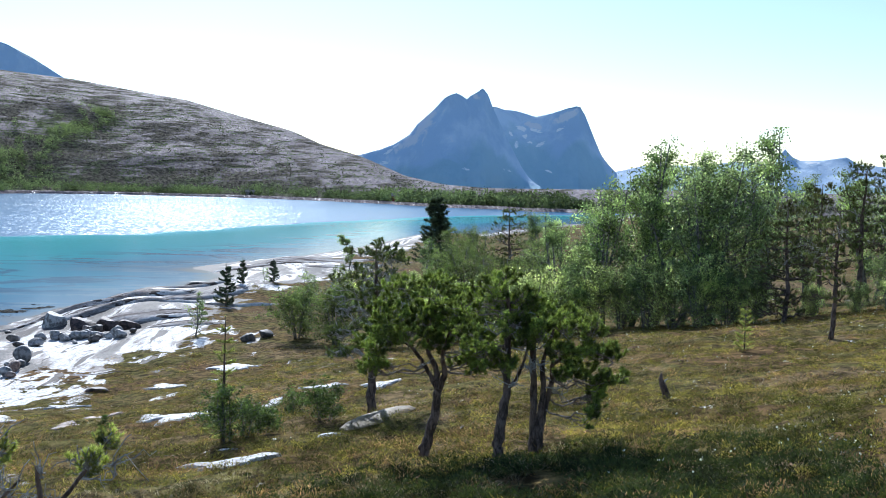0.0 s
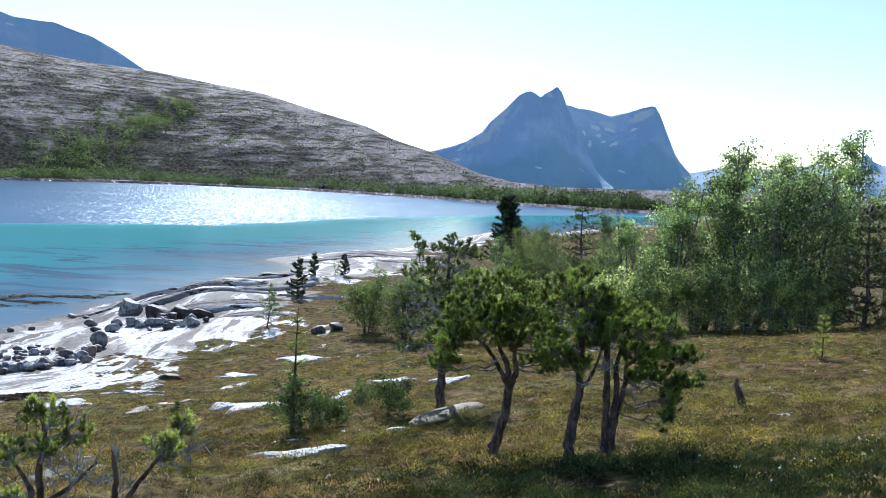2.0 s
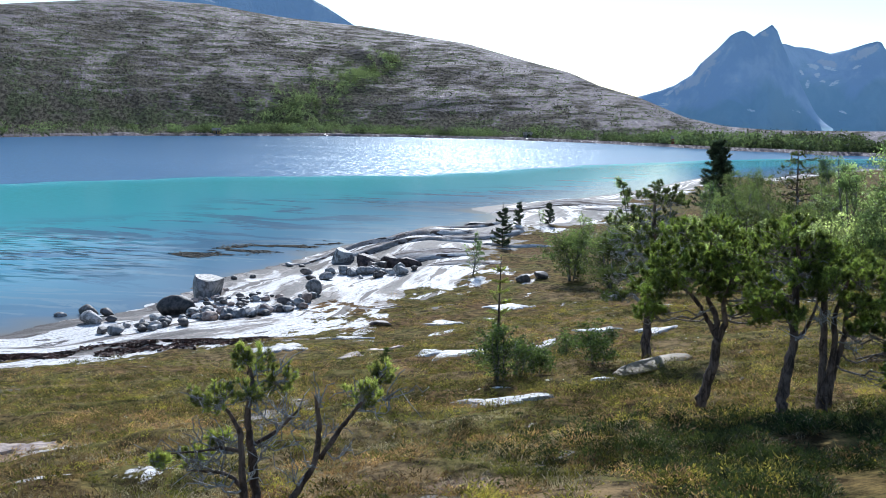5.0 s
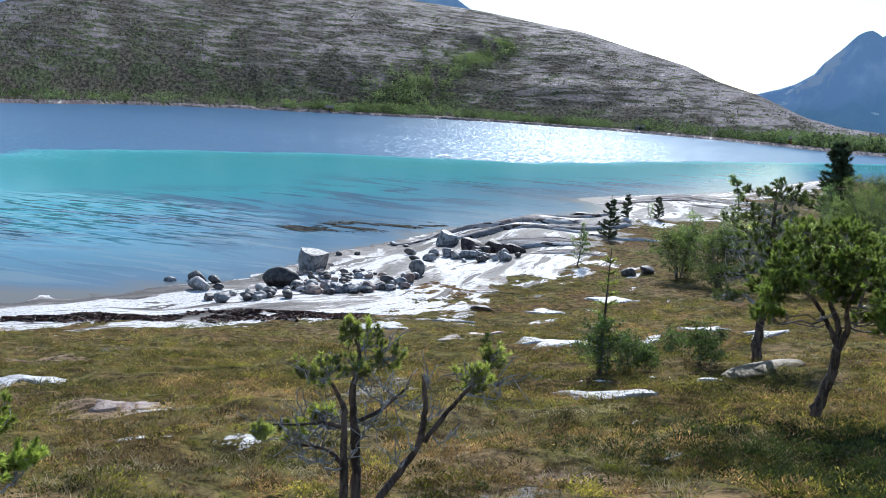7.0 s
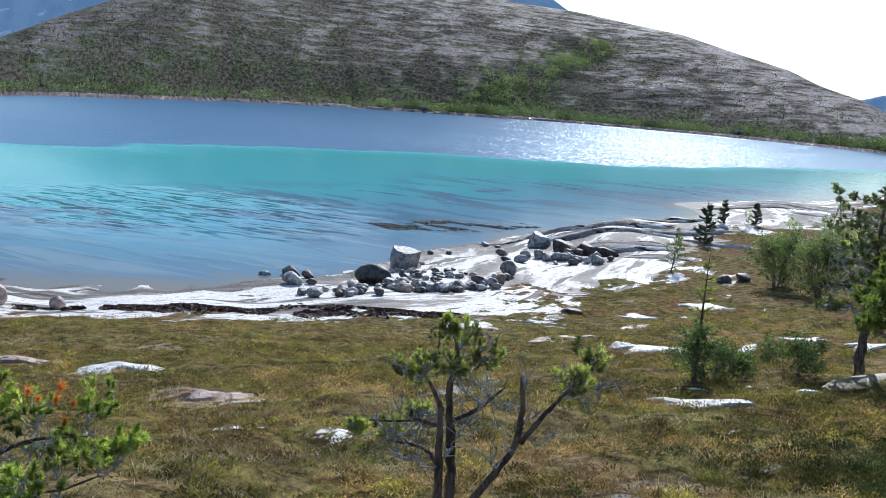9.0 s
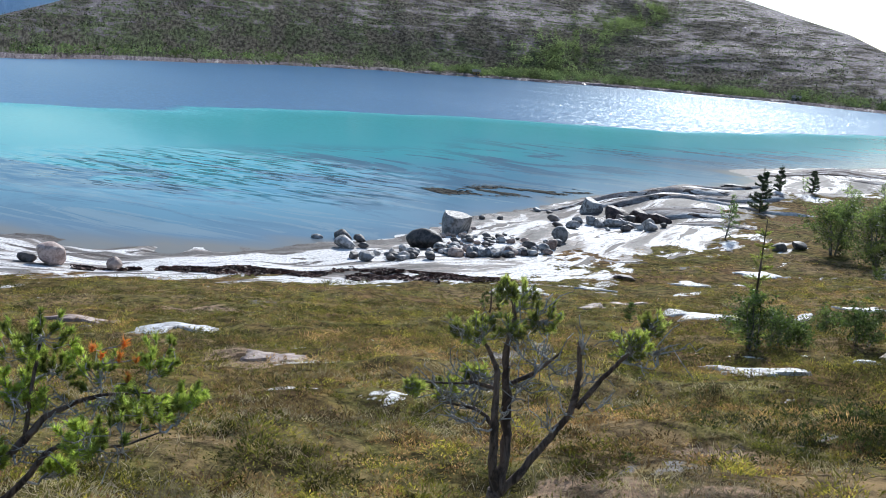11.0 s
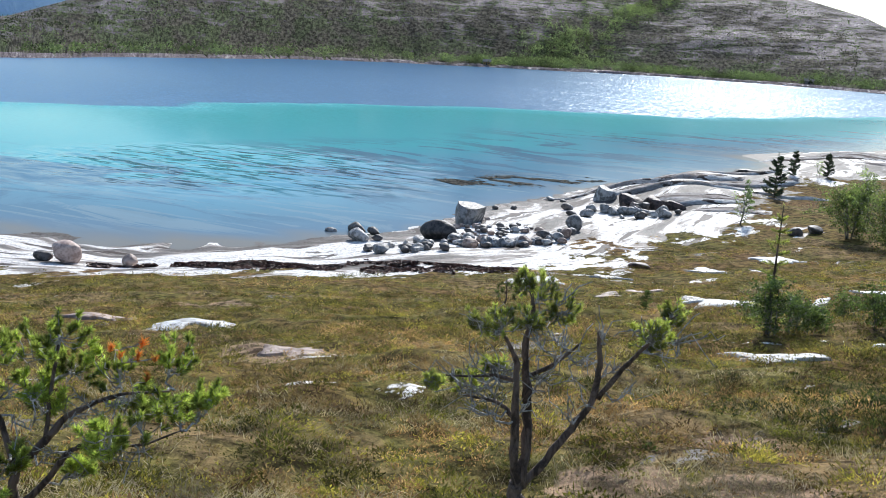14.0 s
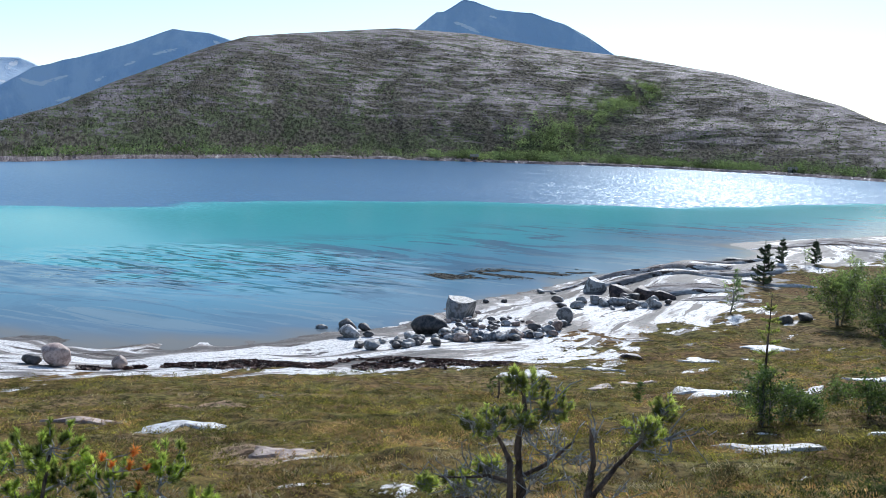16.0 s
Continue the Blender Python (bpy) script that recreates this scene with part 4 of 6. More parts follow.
# ---- pines on the heath ----
TUFT_MID, TUFT_FAR = (64, 0.065, 0.052, 0.0095), (34, 0.13, 0.085, 0.020)
pine("stunted_pine", "stunted pine with bare grey twigs and sparse tufts", at(24.3, 5.3), 24,
     [[(0.02, 0, 0, 0.047), (0.016, 0, 0.12, 0.044), (0.008, 0, 0.26, 0.040), (0.008, 0, 0.40, 0.036)],
      [(0.022, 0, 0.38, 0.026), (0.037, 0.02, 0.63, 0.024), (0.017, 0.02, 0.86, 0.021), (-0.008, 0.02, 1.06, 0.016), (0.022, 0.03, 1.23, 0.010), (-0.012, 0.03, 1.36, 0.006), (-0.03, 0.03, 1.43, 0.003)],
      [(0.0, 0, 0.38, 0.025), (-0.019, -0.03, 0.56, 0.021), (-0.028, -0.04, 0.755, 0.018), (-0.033, -0.04, 0.99, 0.013), (-0.10, -0.05, 1.12, 0.008), (-0.19, -0.05, 1.13, 0.004)],
      [(0.03, 0, 0.40, 0.021), (0.124, 0, 0.513, 0.018), (0.212, 0.02, 0.647, 0.017), (0.322, 0.03, 0.808, 0.016), (0.342, 0.03, 0.96, 0.014), (0.328, 0.03, 1.09, 0.012), (0.325, 0.03, 1.15, 0.008)],
      [(0.345, 0.03, 0.83, 0.013), (0.445, 0.02, 0.987, 0.011), (0.528, 0, 1.096, 0.009), (0.568, 0, 1.166, 0.007), (0.66, 0, 1.26, 0.003)],
      [(-0.03, -0.03, 0.72, 0.011), (-0.076, -0.02, 0.767, 0.010), (-0.124, 0, 0.787, 0.008), (-0.29, 0.02, 0.80, 0.003)],
      [(-0.035, -0.03, 0.90, 0.011), (-0.135, -0.02, 0.919, 0.009), (-0.226, -0.02, 0.902, 0.006), (-0.40, 0, 0.89, 0.003)],
      [(0.015, 0.02, 0.91, 0.011), (0.138, 0.05, 0.972, 0.010), (0.252, 0.05, 1.084, 0.005)],
      [(0.0, 0, 0.285, 0.011), (-0.067, -0.02, 0.31, 0.008), (-0.105, -0.02, 0.325, 0.004)]],
     ((-0.20, 1.16, 0.12, 0.07), (-0.12, 1.22, 0.11, 0.08), (-0.03, 1.36, 0.06, 0.07), (0.06, 1.30, 0.10, 0.08), (0.15, 1.24, 0.10, 0.09), (0.0, 1.20, 0.12, 0.07),
      (0.52, 1.22, 0.10, 0.06), (0.65, 1.24, 0.08, 0.07), (0.575, 1.08, 0.035, 0.03), (-0.28, 0.84, 0.12, 0.06), (-0.14, 0.95, 0.07, 0.04), (-0.4, 0.92, 0.05, 0.03)),
     (46, 0.028, 0.026, 0.0044), 3, NEEDLE_PALE, twigs=20, spread=2, bare=5, wood_mat=TWIG, depth=0.55, bare_len=0.24, twig_r=0.0026)
pine("spreading_pine", "low spreading pine with bright tufts and rusty shoots", at(48.2, 4.7), 48,
     [[(-0.05, 0, 0, 0.033), (-0.045, 0, 0.18, 0.029), (-0.028, 0, 0.295, 0.026), (0.001, 0, 0.455, 0.024)],
      [(0.0, 0, 0.45, 0.019), (-0.019, 0, 0.543, 0.017), (-0.007, 0, 0.612, 0.017), (0.078, 0.02, 0.689, 0.016), (0.175, 0.04, 0.80, 0.013), (0.281, 0.05, 0.85, 0.010), (0.40, 0.05, 0.88, 0.007), (0.56, 0.05, 0.88, 0.004)],
      [(0.005, 0, 0.46, 0.015), (0.119, -0.04, 0.594, 0.013), (0.173, -0.06, 0.69, 0.011), (0.236, -0.07, 0.725, 0.009), (0.352, -0.08, 0.71, 0.007), (0.47, -0.07, 0.71, 0.005), (0.60, -0.05, 0.75, 0.003)],
      [(-0.007, 0, 0.61, 0.014), (-0.057, 0.04, 0.80, 0.011), (-0.12, 0.08, 0.87, 0.008), (-0.28, 0.1, 0.95, 0.005)],
      [(0.10, 0.03, 0.71, 0.010), (0.12, 0.06, 0.90, 0.008), (0.15, 0.08, 1.08, 0.005)],
      [(-0.02, 0, 0.52, 0.012), (-0.18, -0.04, 0.60, 0.008), (-0.35, -0.05, 0.62, 0.004)]],
     ((-0.10, 1.10, 0.12, 0.11), (0.16, 1.11, 0.14, 0.09), (0.08, 1.00, 0.16, 0.07), (0.21, 0.97, 0.13, 0.07), (0.02, 0.92, 0.14, 0.07), (0.37, 0.97, 0.14, 0.09), (0.33, 0.86, 0.13, 0.07), (0.51, 0.90, 0.13, 0.09),
      (0.61, 0.93, 0.10, 0.10), (0.45, 0.78, 0.13, 0.07), (0.60, 0.79, 0.12, 0.06), (0.73, 0.82, 0.08, 0.06), (0.32, 0.74, 0.10, 0.05), (0.24, 0.58, 0.07, 0.05), (-0.02, 0.72, 0.09, 0.06), (-0.22, 1.0, 0.16, 0.12),
      (-0.13, 0.56, 0.09, 0.07), (-0.3, 0.75, 0.16, 0.12), (0.11, 0.85, 0.10, 0.06)),
     (80, 0.036, 0.032, 0.0048), 5, NEEDLE, twigs=14, spread=2, bare=4, twig_r=0.0022, rusty=((0.337, 1.10), (0.453, 1.12), (0.499, 1.05), (0.44, 1.07), (0.373, 1.07), (0.472, 0.98)), wood_mat=TWIG, depth=0.8, bare_len=0.2)
pine("crooked_pine", "crooked heath pine with a forked dark trunk", at(0.95, 12.9), 1,
     [[(0.03, 0, 0, 0.070), (0.06, 0, 0.2, 0.066), (0.156, 0, 0.50, 0.058), (0.20, 0, 0.92, 0.056)],
      [(0.20, 0, 0.88, 0.036), (0.10, 0, 1.07, 0.030), (0.0, 0.02, 1.25, 0.024), (-0.16, 0.05, 1.44, 0.018), (-0.45, 0.05, 1.56, 0.009)],
      [(0.20, 0, 0.90, 0.042), (0.18, 0.04, 1.12, 0.036), (0.06, 0.08, 1.38, 0.028), (0.05, 0.08, 1.75, 0.018), (0.1, 0.08, 2.2, 0.008)],
      [(0.21, 0, 0.90, 0.040), (0.28, -0.04, 1.10, 0.034), (0.24, -0.08, 1.35, 0.026), (0.38, -0.1, 1.75, 0.016), (0.45, -0.1, 2.0, 0.008)]],
     ((-0.66, 1.56, 0.20, 0.13), (-0.58, 1.30, 0.15, 0.09), (-0.38, 1.92, 0.24, 0.15), (-0.12, 2.18, 0.25, 0.14), (0.18, 2.26, 0.26, 0.13), (0.44, 2.05, 0.26, 0.16), (0.12, 1.95, 0.30, 0.17), (-0.2, 1.66, 0.24, 0.12),
      (0.55, 1.78, 0.25, 0.14), (0.32, 1.60, 0.24, 0.11), (0.72, 1.55, 0.16, 0.10), (0.60, 1.28, 0.15, 0.07), (-0.05, 1.9, 0.28, 0.16), (-0.42, 1.62, 0.2, 0.1)),
     TUFT_MID, 11, NEEDLE_MID, wood_mat=LIMBBARK, twigs=12, deep=0.36, spread=3, bare=1, bare_len=0.35)
pine("crooked_pine", "crooked heath pine with a kinked dark trunk", at(-3.3, 11.9), -3,
     [[(0.01, 0, 0, 0.070), (-0.018, 0, 0.30, 0.062), (0.03, 0, 0.62, 0.054), (0.073, 0, 0.93, 0.048), (0.069, 0, 1.3, 0.040), (0.08, 0, 1.84, 0.026), (0.03, 0, 2.2, 0.010)],
      [(0.07, 0, 0.92, 0.026), (0.16, -0.05, 1.02, 0.022), (0.24, -0.08, 1.2, 0.016), (0.3, -0.08, 1.45, 0.008)]],
     ((-0.05, 2.18, 0.22, 0.11), (0.20, 2.02, 0.24, 0.12), (-0.25, 1.95, 0.24, 0.13), (0.42, 1.86, 0.15, 0.09), (-0.32, 1.60, 0.2, 0.1), (0.27, 1.62, 0.2, 0.09), (-0.16, 1.38, 0.24, 0.07), (0.1, 1.78, 0.2, 0.11)),
     TUFT_MID, 12, NEEDLE_MID, wood_mat=LIMBBARK, twigs=12, deep=0.36, spread=3, bare=4, bare_len=0.35, twig_r=0.003)
pine("crooked_pine", "many-stemmed heath pine with dark trunks", at(-5.35, 12.3), -5,
     [[(-0.06, 0, 0, 0.060), (-0.05, 0, 0.45, 0.045), (-0.06, 0, 0.9, 0.040), (-0.074, 0, 1.29, 0.032), (-0.02, 0, 1.72, 0.012)],
      [(0.02, 0, 0.0, 0.056), (0.02, 0, 0.45, 0.042), (0.06, 0, 0.75, 0.034), (0.04, 0, 1.15, 0.026), (0.2, 0, 1.65, 0.010)],
      [(0.03, 0.03, 0.3, 0.034), (0.10, 0.05, 0.66, 0.032), (0.16, 0.05, 0.95, 0.028), (0.15, 0.05, 1.12, 0.024), (0.45, 0.05, 1.30, 0.016), (0.78, 0, 1.22, 0.008)]],
     ((-0.06, 1.74, 0.22, 0.10), (0.20, 1.76, 0.22, 0.11), (0.46, 1.66, 0.2, 0.09), (0.22, 1.50, 0.22, 0.09), (0.50, 1.40, 0.22, 0.09), (0.80, 1.25, 0.18, 0.10), (0.62, 1.05, 0.14, 0.09), (0.66, 0.80, 0.09, 0.13), (-0.26, 1.50, 0.18, 0.09), (0.34, 1.2, 0.15, 0.07)),
     TUFT_MID, 13, NEEDLE_MID, wood_mat=LIMBBARK, twigs=12, deep=0.36, spread=3, bare=3, bare_len=0.35, twig_r=0.003)
pine("heath_pine", "airy dark heath pine with drooping grey boughs", at(3.75, 18.6), 4,
     [[(0.04, 0, 0, 0.082), (0.045, 0, 0.8, 0.070), (0.06, 0, 1.6, 0.055), (0.09, 0, 2.3, 0.036), (0.08, 0, 2.95, 0.012)]],
     ((0.1, 2.98, 0.28, 0.13), (0.45, 2.85, 0.25, 0.12), (-0.22, 2.75, 0.26, 0.12), (0.38, 2.5, 0.3, 0.1), (-0.38, 2.4, 0.3, 0.1), (0.5, 2.1, 0.3, 0.1), (-0.5, 2.0, 0.3, 0.1), (-0.66, 1.55, 0.3, 0.1), (0.55, 1.65, 0.28, 0.1), (-0.5, 1.2, 0.3, 0.09), (0.05, 2.2, 0.3, 0.12), (0.1, 1.7, 0.3, 0.1)),
     (46, 0.075, 0.055, 0.010), 14, NEEDLE_DARK, twigs=9, deep=0.45, spread=3, bare=16, sag=-0.1, wood_mat=TWIG, bare_len=0.75)
pine("small_pine", "small bushy pine at the edge of the shore rock", at(24.9, 23.5), 25,
     [[(0, 0, 0, 0.03), (0.02, 0, 0.4, 0.02), (0.0, 0, 0.72, 0.008)]], ((0, 0.75, 0.1, 0.1), (0.15, 0.6, 0.13, 0.07), (-0.15, 0.55, 0.13, 0.07), (0.18, 0.38, 0.12, 0.06), (-0.18, 0.32, 0.12, 0.06), (0.0, 0.45, 0.14, 0.08)), (40, 0.05, 0.045, 0.010), 15, NEEDLE_DARK, twigs=8, spread=1)

# ---- young spruces and shrubs ----
spruce("young_spruce", "slim airy young spruce with a long leader", at(11.55, 16.6), 2.0, 0.46, 21, NEEDLE_PALE, density=1.3, needle=(0.020, 0.0032), lean=(0.02, 0))
for az, r, h, w, n, seed in ((11.3, 16.4, 0.90, 0.75, 2600, 22), (10.6, 16.9, 0.60, 0.7, 1600, 122), (9.3, 17.4, 0.50, 0.7, 2200, 23), (6.2, 18.3, 0.62, 0.85, 3000, 24), (7.6, 21.0, 0.5, 0.7, 1600, 123), (12.2, 19.5, 0.45, 0.7, 1500, 124)):
    birch("juniper_bush", "low bushy dark green juniper in the heather", h, w, seed, n, 0.020, JUNIPER, stems=5, place=at(az, r), base=0.05, category="bush")
spruce("young_spruce", "dark young spruce on the shore rock", at(11.4, 62), 2.5, 1.3, 25, SPRUCE_DARK, 1.2, (0.05, 0.014))
spruce("young_spruce", "small dark spruce on the shore rock", at(10.55, 72), 1.7, 0.8, 26, SPRUCE_DARK, 1.2, (0.06, 0.016))
spruce("young_spruce", "small dark spruce on the shore rock", at(8.95, 74), 1.6, 0.8, 27, SPRUCE_DARK, 1.2, (0.06, 0.016))
spruce("young_spruce", "tall dark spruce in front of the water", at(0.3, 88), 6.2, 3.4, 28, SPRUCE_DARK, 1.8, (0.05, 0.012))
spruce("young_spruce", "slim seedling spruce on the heath", at(-16.0, 27.2), 1.2, 0.5, 29, NEEDLE_PALE, density=0.8, needle=(0.045, 0.006))
spruce("young_spruce", "slim seedling spruce on the heath", at(17.5, 22.0), 0.5, 0.35, 30, density=1.0)
birch("birch_sapling", "light green birch sapling by the shore rock", 2.1, 1.2, 41, 900, 0.040, BIRCH_PALE, stems=2, place=at(13.1, 50.5))
birch("birch_sapling", "small birch sapling on the shore rock", 1.1, 0.6, 42, 300, 0.036, BIRCH_PALE, stems=2, place=at(9.4, 73))
birch("birch_sapling", "bare-stemmed birch sapling with a round top", 3.9, 1.6, 43, 1200, 0.05, BIRCH, stems=1, place=at(4.6, 66), base=0.6)
birch("birch_sapling", "slender birch sapling above the shore", 2.6, 1.7, 44, 900, 0.045, BIRCH_PALE, stems=2, place=at(5.6, 64))
birch("birch_sapling", "slender birch sapling above the shore", 1.8, 1.6, 45, 800, 0.045, BIRCH_PALE, stems=3, place=at(7.0, 66))
birch("willow_bush", "rounded green willow bush on the slope", 2.3, 2.7, 46, 6500, 0.045, WILLOW_DARK, stems=7, place=at(7.7, 48), base=0.02, category="bush")
birch("willow_bush", "dense green willow bush on the slope", 2.5, 3.2, 47, 7000, 0.045, WILLOW_DARK, stems=7, place=at(5.6, 46), base=0.02, category="bush")
birch("willow_bush", "grey-green willow bush on the slope", 2.2, 2.8, 48, 5500, 0.045, WILLOW, stems=7, place=at(2.8, 43), base=0.02, category="bush")

# ---- the wood beyond the heath ----
def pine_stem(h, r, lean):
    return [(0, 0, 0, r), (0.02 * h, 0, 0.3 * h, 0.85 * r), (lean * 0.5, 0, 0.6 * h, 0.6 * r), (lean, 0, 0.85 * h, 0.3 * r), (lean, 0, h, 0.1 * r)]


def bough_layers(h, w, low, seed):
    """Pads in layers up the trunk, widest a third of the way up, flat at the top."""
    g = np.random.default_rng(seed)
    n = max(8, int((1 - low) * h / 0.34))
    out = []
    for k in range(n):
        u = (k + 0.5) / n
        for side in (-1, 1, 0):
            reach = w * (0.55 + 0.75 * u - 1.05 * u * u) * g.uniform(0.6, 1.15)
            out.append((side * reach * 0.62, h * (low + (1 - low) * u) + g.uniform(-0.15, 0.15), reach * 0.5 + 0.1, 0.10))
    return out


for az, r, h, w, seed, nd, lean, low in ((-20.2, 29.0, 3.3, 1.0, 51, NEEDLE_DARK, 0.1, 0.34), (-17.9, 42, 4.6, 1.9, 52, NEEDLE_BROWN, 0.0, 0.10), (-21.3, 45, 5.9, 1.5, 53, NEEDLE_DARK, 0.2, 0.40),
                                         (-22.9, 44, 6.1, 1.7, 54, NEEDLE_DARK, -0.2, 0.35), (-19.4, 47, 5.4, 1.5, 55, NEEDLE_BROWN, 0.1, 0.35), (-3.6, 62, 5.4, 2.0, 56, NEEDLE_DARK, 0.0, 0.12), (-16.9, 56, 7.0, 1.6, 57, NEEDLE_DARK, 0.0, 0.5),
                                         (-24.0, 33, 3.2, 1.2, 58, NEEDLE_BROWN, 0.0, 0.2), (-14.4, 60, 7.0, 1.6, 59, NEEDLE_DARK, 0.2, 0.5), (-1.2, 34, 3.0, 1.1, 60, NEEDLE_DARK, 0.0, 0.25)):
    pine("forest_pine", "tall pine with layered dark boughs" if h > 5 else "mid-sized pine with layered boughs and a dark trunk", at(az, r), az, [pine_stem(h, 0.020 * h, lean)], bough_layers(h, w, low, seed), TUFT_FAR if r > 35 else (36, 0.09, 0.06, 0.014), seed, nd, twigs=8, spread=2, bare=6, sag=0.02, bare_len=0.9)

BIRCH_KINDS = [birch("birch_tree", "leafy green birch in the wood's edge", 5.4, 3.6, 31, 10500, 0.047, BIRCH, stems=4),
               birch("birch_tree", "pale-green birch in the wood's edge", 5.6, 4.0, 32, 11500, 0.047, BIRCH_PALE, stems=5),
               birch("birch_tree", "airy light green birch above the thicket", 6.0, 3.0, 34, 6800, 0.045, BIRCH, stems=3),
               birch("willow_bush", "low green willow bush at the heath's edge", 2.6, 3.0, 33, 5600, 0.045, WILLOW_PALE, stems=6, base=0.05, category="bush"),
               birch("birch_tree", "dull green bushy birch on the slope", 5.2, 3.8, 35, 9500, 0.047, WILLOW_DARK, stems=4)]
rg = np.random.default_rng(5)
spots = [(-10.0, 47, 2, 1.15), (-8.7, 48, 0, 1.0), (-6.4, 47, 2, 0.85), (-14.2, 45, 1, 1.08), (-12.6, 46, 0, 1.0), (-11.4, 47, 0, 0.95), (-15.6, 46, 1, 0.98), (-16.6, 47, 2, 1.15),
         (-7.4, 50, 0, 0.9), (-5.0, 55, 0, 0.75), (-4.6, 47, 0, 0.62), (-2.9, 50, 1, 0.62), (-1.4, 52, 1, 0.68), (0.2, 54, 1, 0.62), (-0.6, 66, 0, 0.8), (1.2, 60, 2, 0.62), (-5.6, 62, 2, 0.85), (-2.2, 64, 0, 0.75),
         (-13.2, 58, 2, 1.15), (-18.8, 54, 2, 1.05), (-22, 53, 0, 1.05), (-23.5, 50, 1, 0.9), (-10.2, 58, 2, 1.15), (-24.6, 46, 0, 0.8)]
spots += [(a, rr, 3, sc) for a, rr, sc in ((-5.4, 43.5, 1.0), (-6.9, 44.5, 0.9), (-8.2, 45, 1.05), (-9.6, 45, 0.85), (-10.9, 44, 0.95), (-12.3, 43.5, 0.9), (-13.6, 43, 1.0), (-15.0, 43, 0.85), (-16.3, 43, 0.8), (-4.0, 43, 0.9), (-2.6, 43.5, 0.95), (-1.0, 44, 0.9), (0.6, 44, 0.85), (-19.3, 44, 0.5), (-21.4, 43, 0.45), (-22.8, 42, 0.5), (-23.8, 40, 0.6), (1.8, 50, 0.9), (4.3, 55, 0.8))]
spots = [(a, rr, 4 if k in (0, 1) and a > -5.5 else k, sc * (1.16 if -17 < a < -7.5 and k != 3 else 1.0)) for a, rr, k, sc in spots]
placed = set()
for az, r, k, s in spots:
    x, y = at(az, r)
    m = pose(x, y, float(ground_z(x, y)) - 0.05, 0, 0, rg.uniform(0, 360))
    o = BIRCH_KINDS[k] if k not in placed else copy_thing(BIRCH_KINDS[k], m)
    o.matrix_basis = m
    o.scale = (s, s, s)
    placed.add(k)


# ---- stones ----
def stone(name, label, place, size, seed, mat, sink=0.15, flat=1.0, turn=0.0, zlow=None, category="stone", group="", angular=False):
    """A rounded, facetted stone: size is (width, depth, height)."""
    bm = bmesh.new()
    bmesh.ops.create_icosphere(bm, subdivisions=3, radius=1.0)
    rg = np.random.default_rng(seed)
    many = 11 if angular else 7
    cuts = rg.normal(size=(many, 3))
    cuts /= np.linalg.norm(cuts, axis=1)[:, None]
    deep = rg.uniform(0.45, 0.85 if not angular else 0.7, many)
    if angular:
        cuts[0], deep[0] = (0.28, -0.10, 0.955), 0.46
    off = rg.uniform(0, 50)
    for v in bm.verts:
        p = np.array(v.co)
        for c, h in zip(cuts, deep):
            over = p @ c - h
            if over > 0:
                p = p - c * over * (1.0 if angular else 0.85)
        k = 1 + (0.03 if angular else 0.07) * noise.noise(Vector(p * 2.3) + Vector((off, 0, 0)))
        if angular:
            k = k * (0.95 - 0.28 * p[2])
        v.co = Vector((p[0] * size[0] * 0.5 * k, p[1] * size[1] * 0.5 * k, p[2] * size[2] * 0.5 * k))
    me = bpy.data.meshes.new(name)
    bm.to_mesh(me)
    bm.free()
    me.materials.append(mat)
    me.shade_smooth()
    if angular:
        me.set_sharp_from_angle(angle=0.4)
    ob = new(name, me)
    x, y = place
    z = max(float(ground_z(x, y)), -0.12 if zlow is None else zlow)
    ob.matrix_basis = pose(x, y, z + size[2] * (0.5 - sink), 0, 0, turn)
    return tagged(ob, label, category, group)


stone("boulder", "large pale grey boulder with a flat top on shore rock", (-21.75, 42.5), (2.15, 1.8, 2.2), 1, DARKGRANITE, 0.26, category="boulder", angular=True)
stone("boulder", "broad dark boulder among the shore stones", (-20.7, 37.9), (1.65, 1.0, 0.95), 2, DARKSTONE, 0.2, category="boulder")
stone("boulder", "rounded pinkish boulder on the shore rock", (-26.5, 24.0), (1.15, 0.9, 0.82), 3, ROSESTONE, 0.15, category="boulder")
stone("boulder", "dark rounded stone beside the pinkish boulder", (-27.3, 23.8), (0.72, 0.55, 0.42), 4, DARKSTONE, 0.15)
stone("boulder", "red-brown stone on the shore rock", (-24.9, 25.1), (0.66, 0.55, 0.52), 5, PINKSTONE, 0.15)
stone("boulder", "white angular boulder at the water's edge", (-19.75, 54.2), (1.5, 1.2, 1.7), 6, PALE, 0.30, category="boulder", angular=True)
stone("boulder", "grey upright stone at the end of the stone row", (-17.0, 43.2), (0.75, 0.6, 0.85), 7, BOULDER, 0.15)
for i, (x, y, w) in enumerate(((-25.6, 37.4, 0.6), (-24.7, 38.0, 1.05), (-23.7, 37.7, 0.7), (-22.9, 35.5, 1.0), (-22.3, 35.8, 0.5), (-21.3, 33.6, 0.55), (-20.6, 33.4, 0.75), (-23.2, 48.2, 0.38), (-22.6, 49.1, 0.42), (-22.7, 54.0, 0.5), (-21.6, 53.2, 0.4), (-18.9, 47.6, 0.55), (-18.2, 47.9, 0.8))):
    stone("shore_stone", "grey rounded stone at the waterline", (x, y), (w, w * 0.8, w * 0.62), 20 + i, BOULDER if i % 3 == 0 else DARKSTONE, 0.2, group="shore stones")
rg = np.random.default_rng(77)
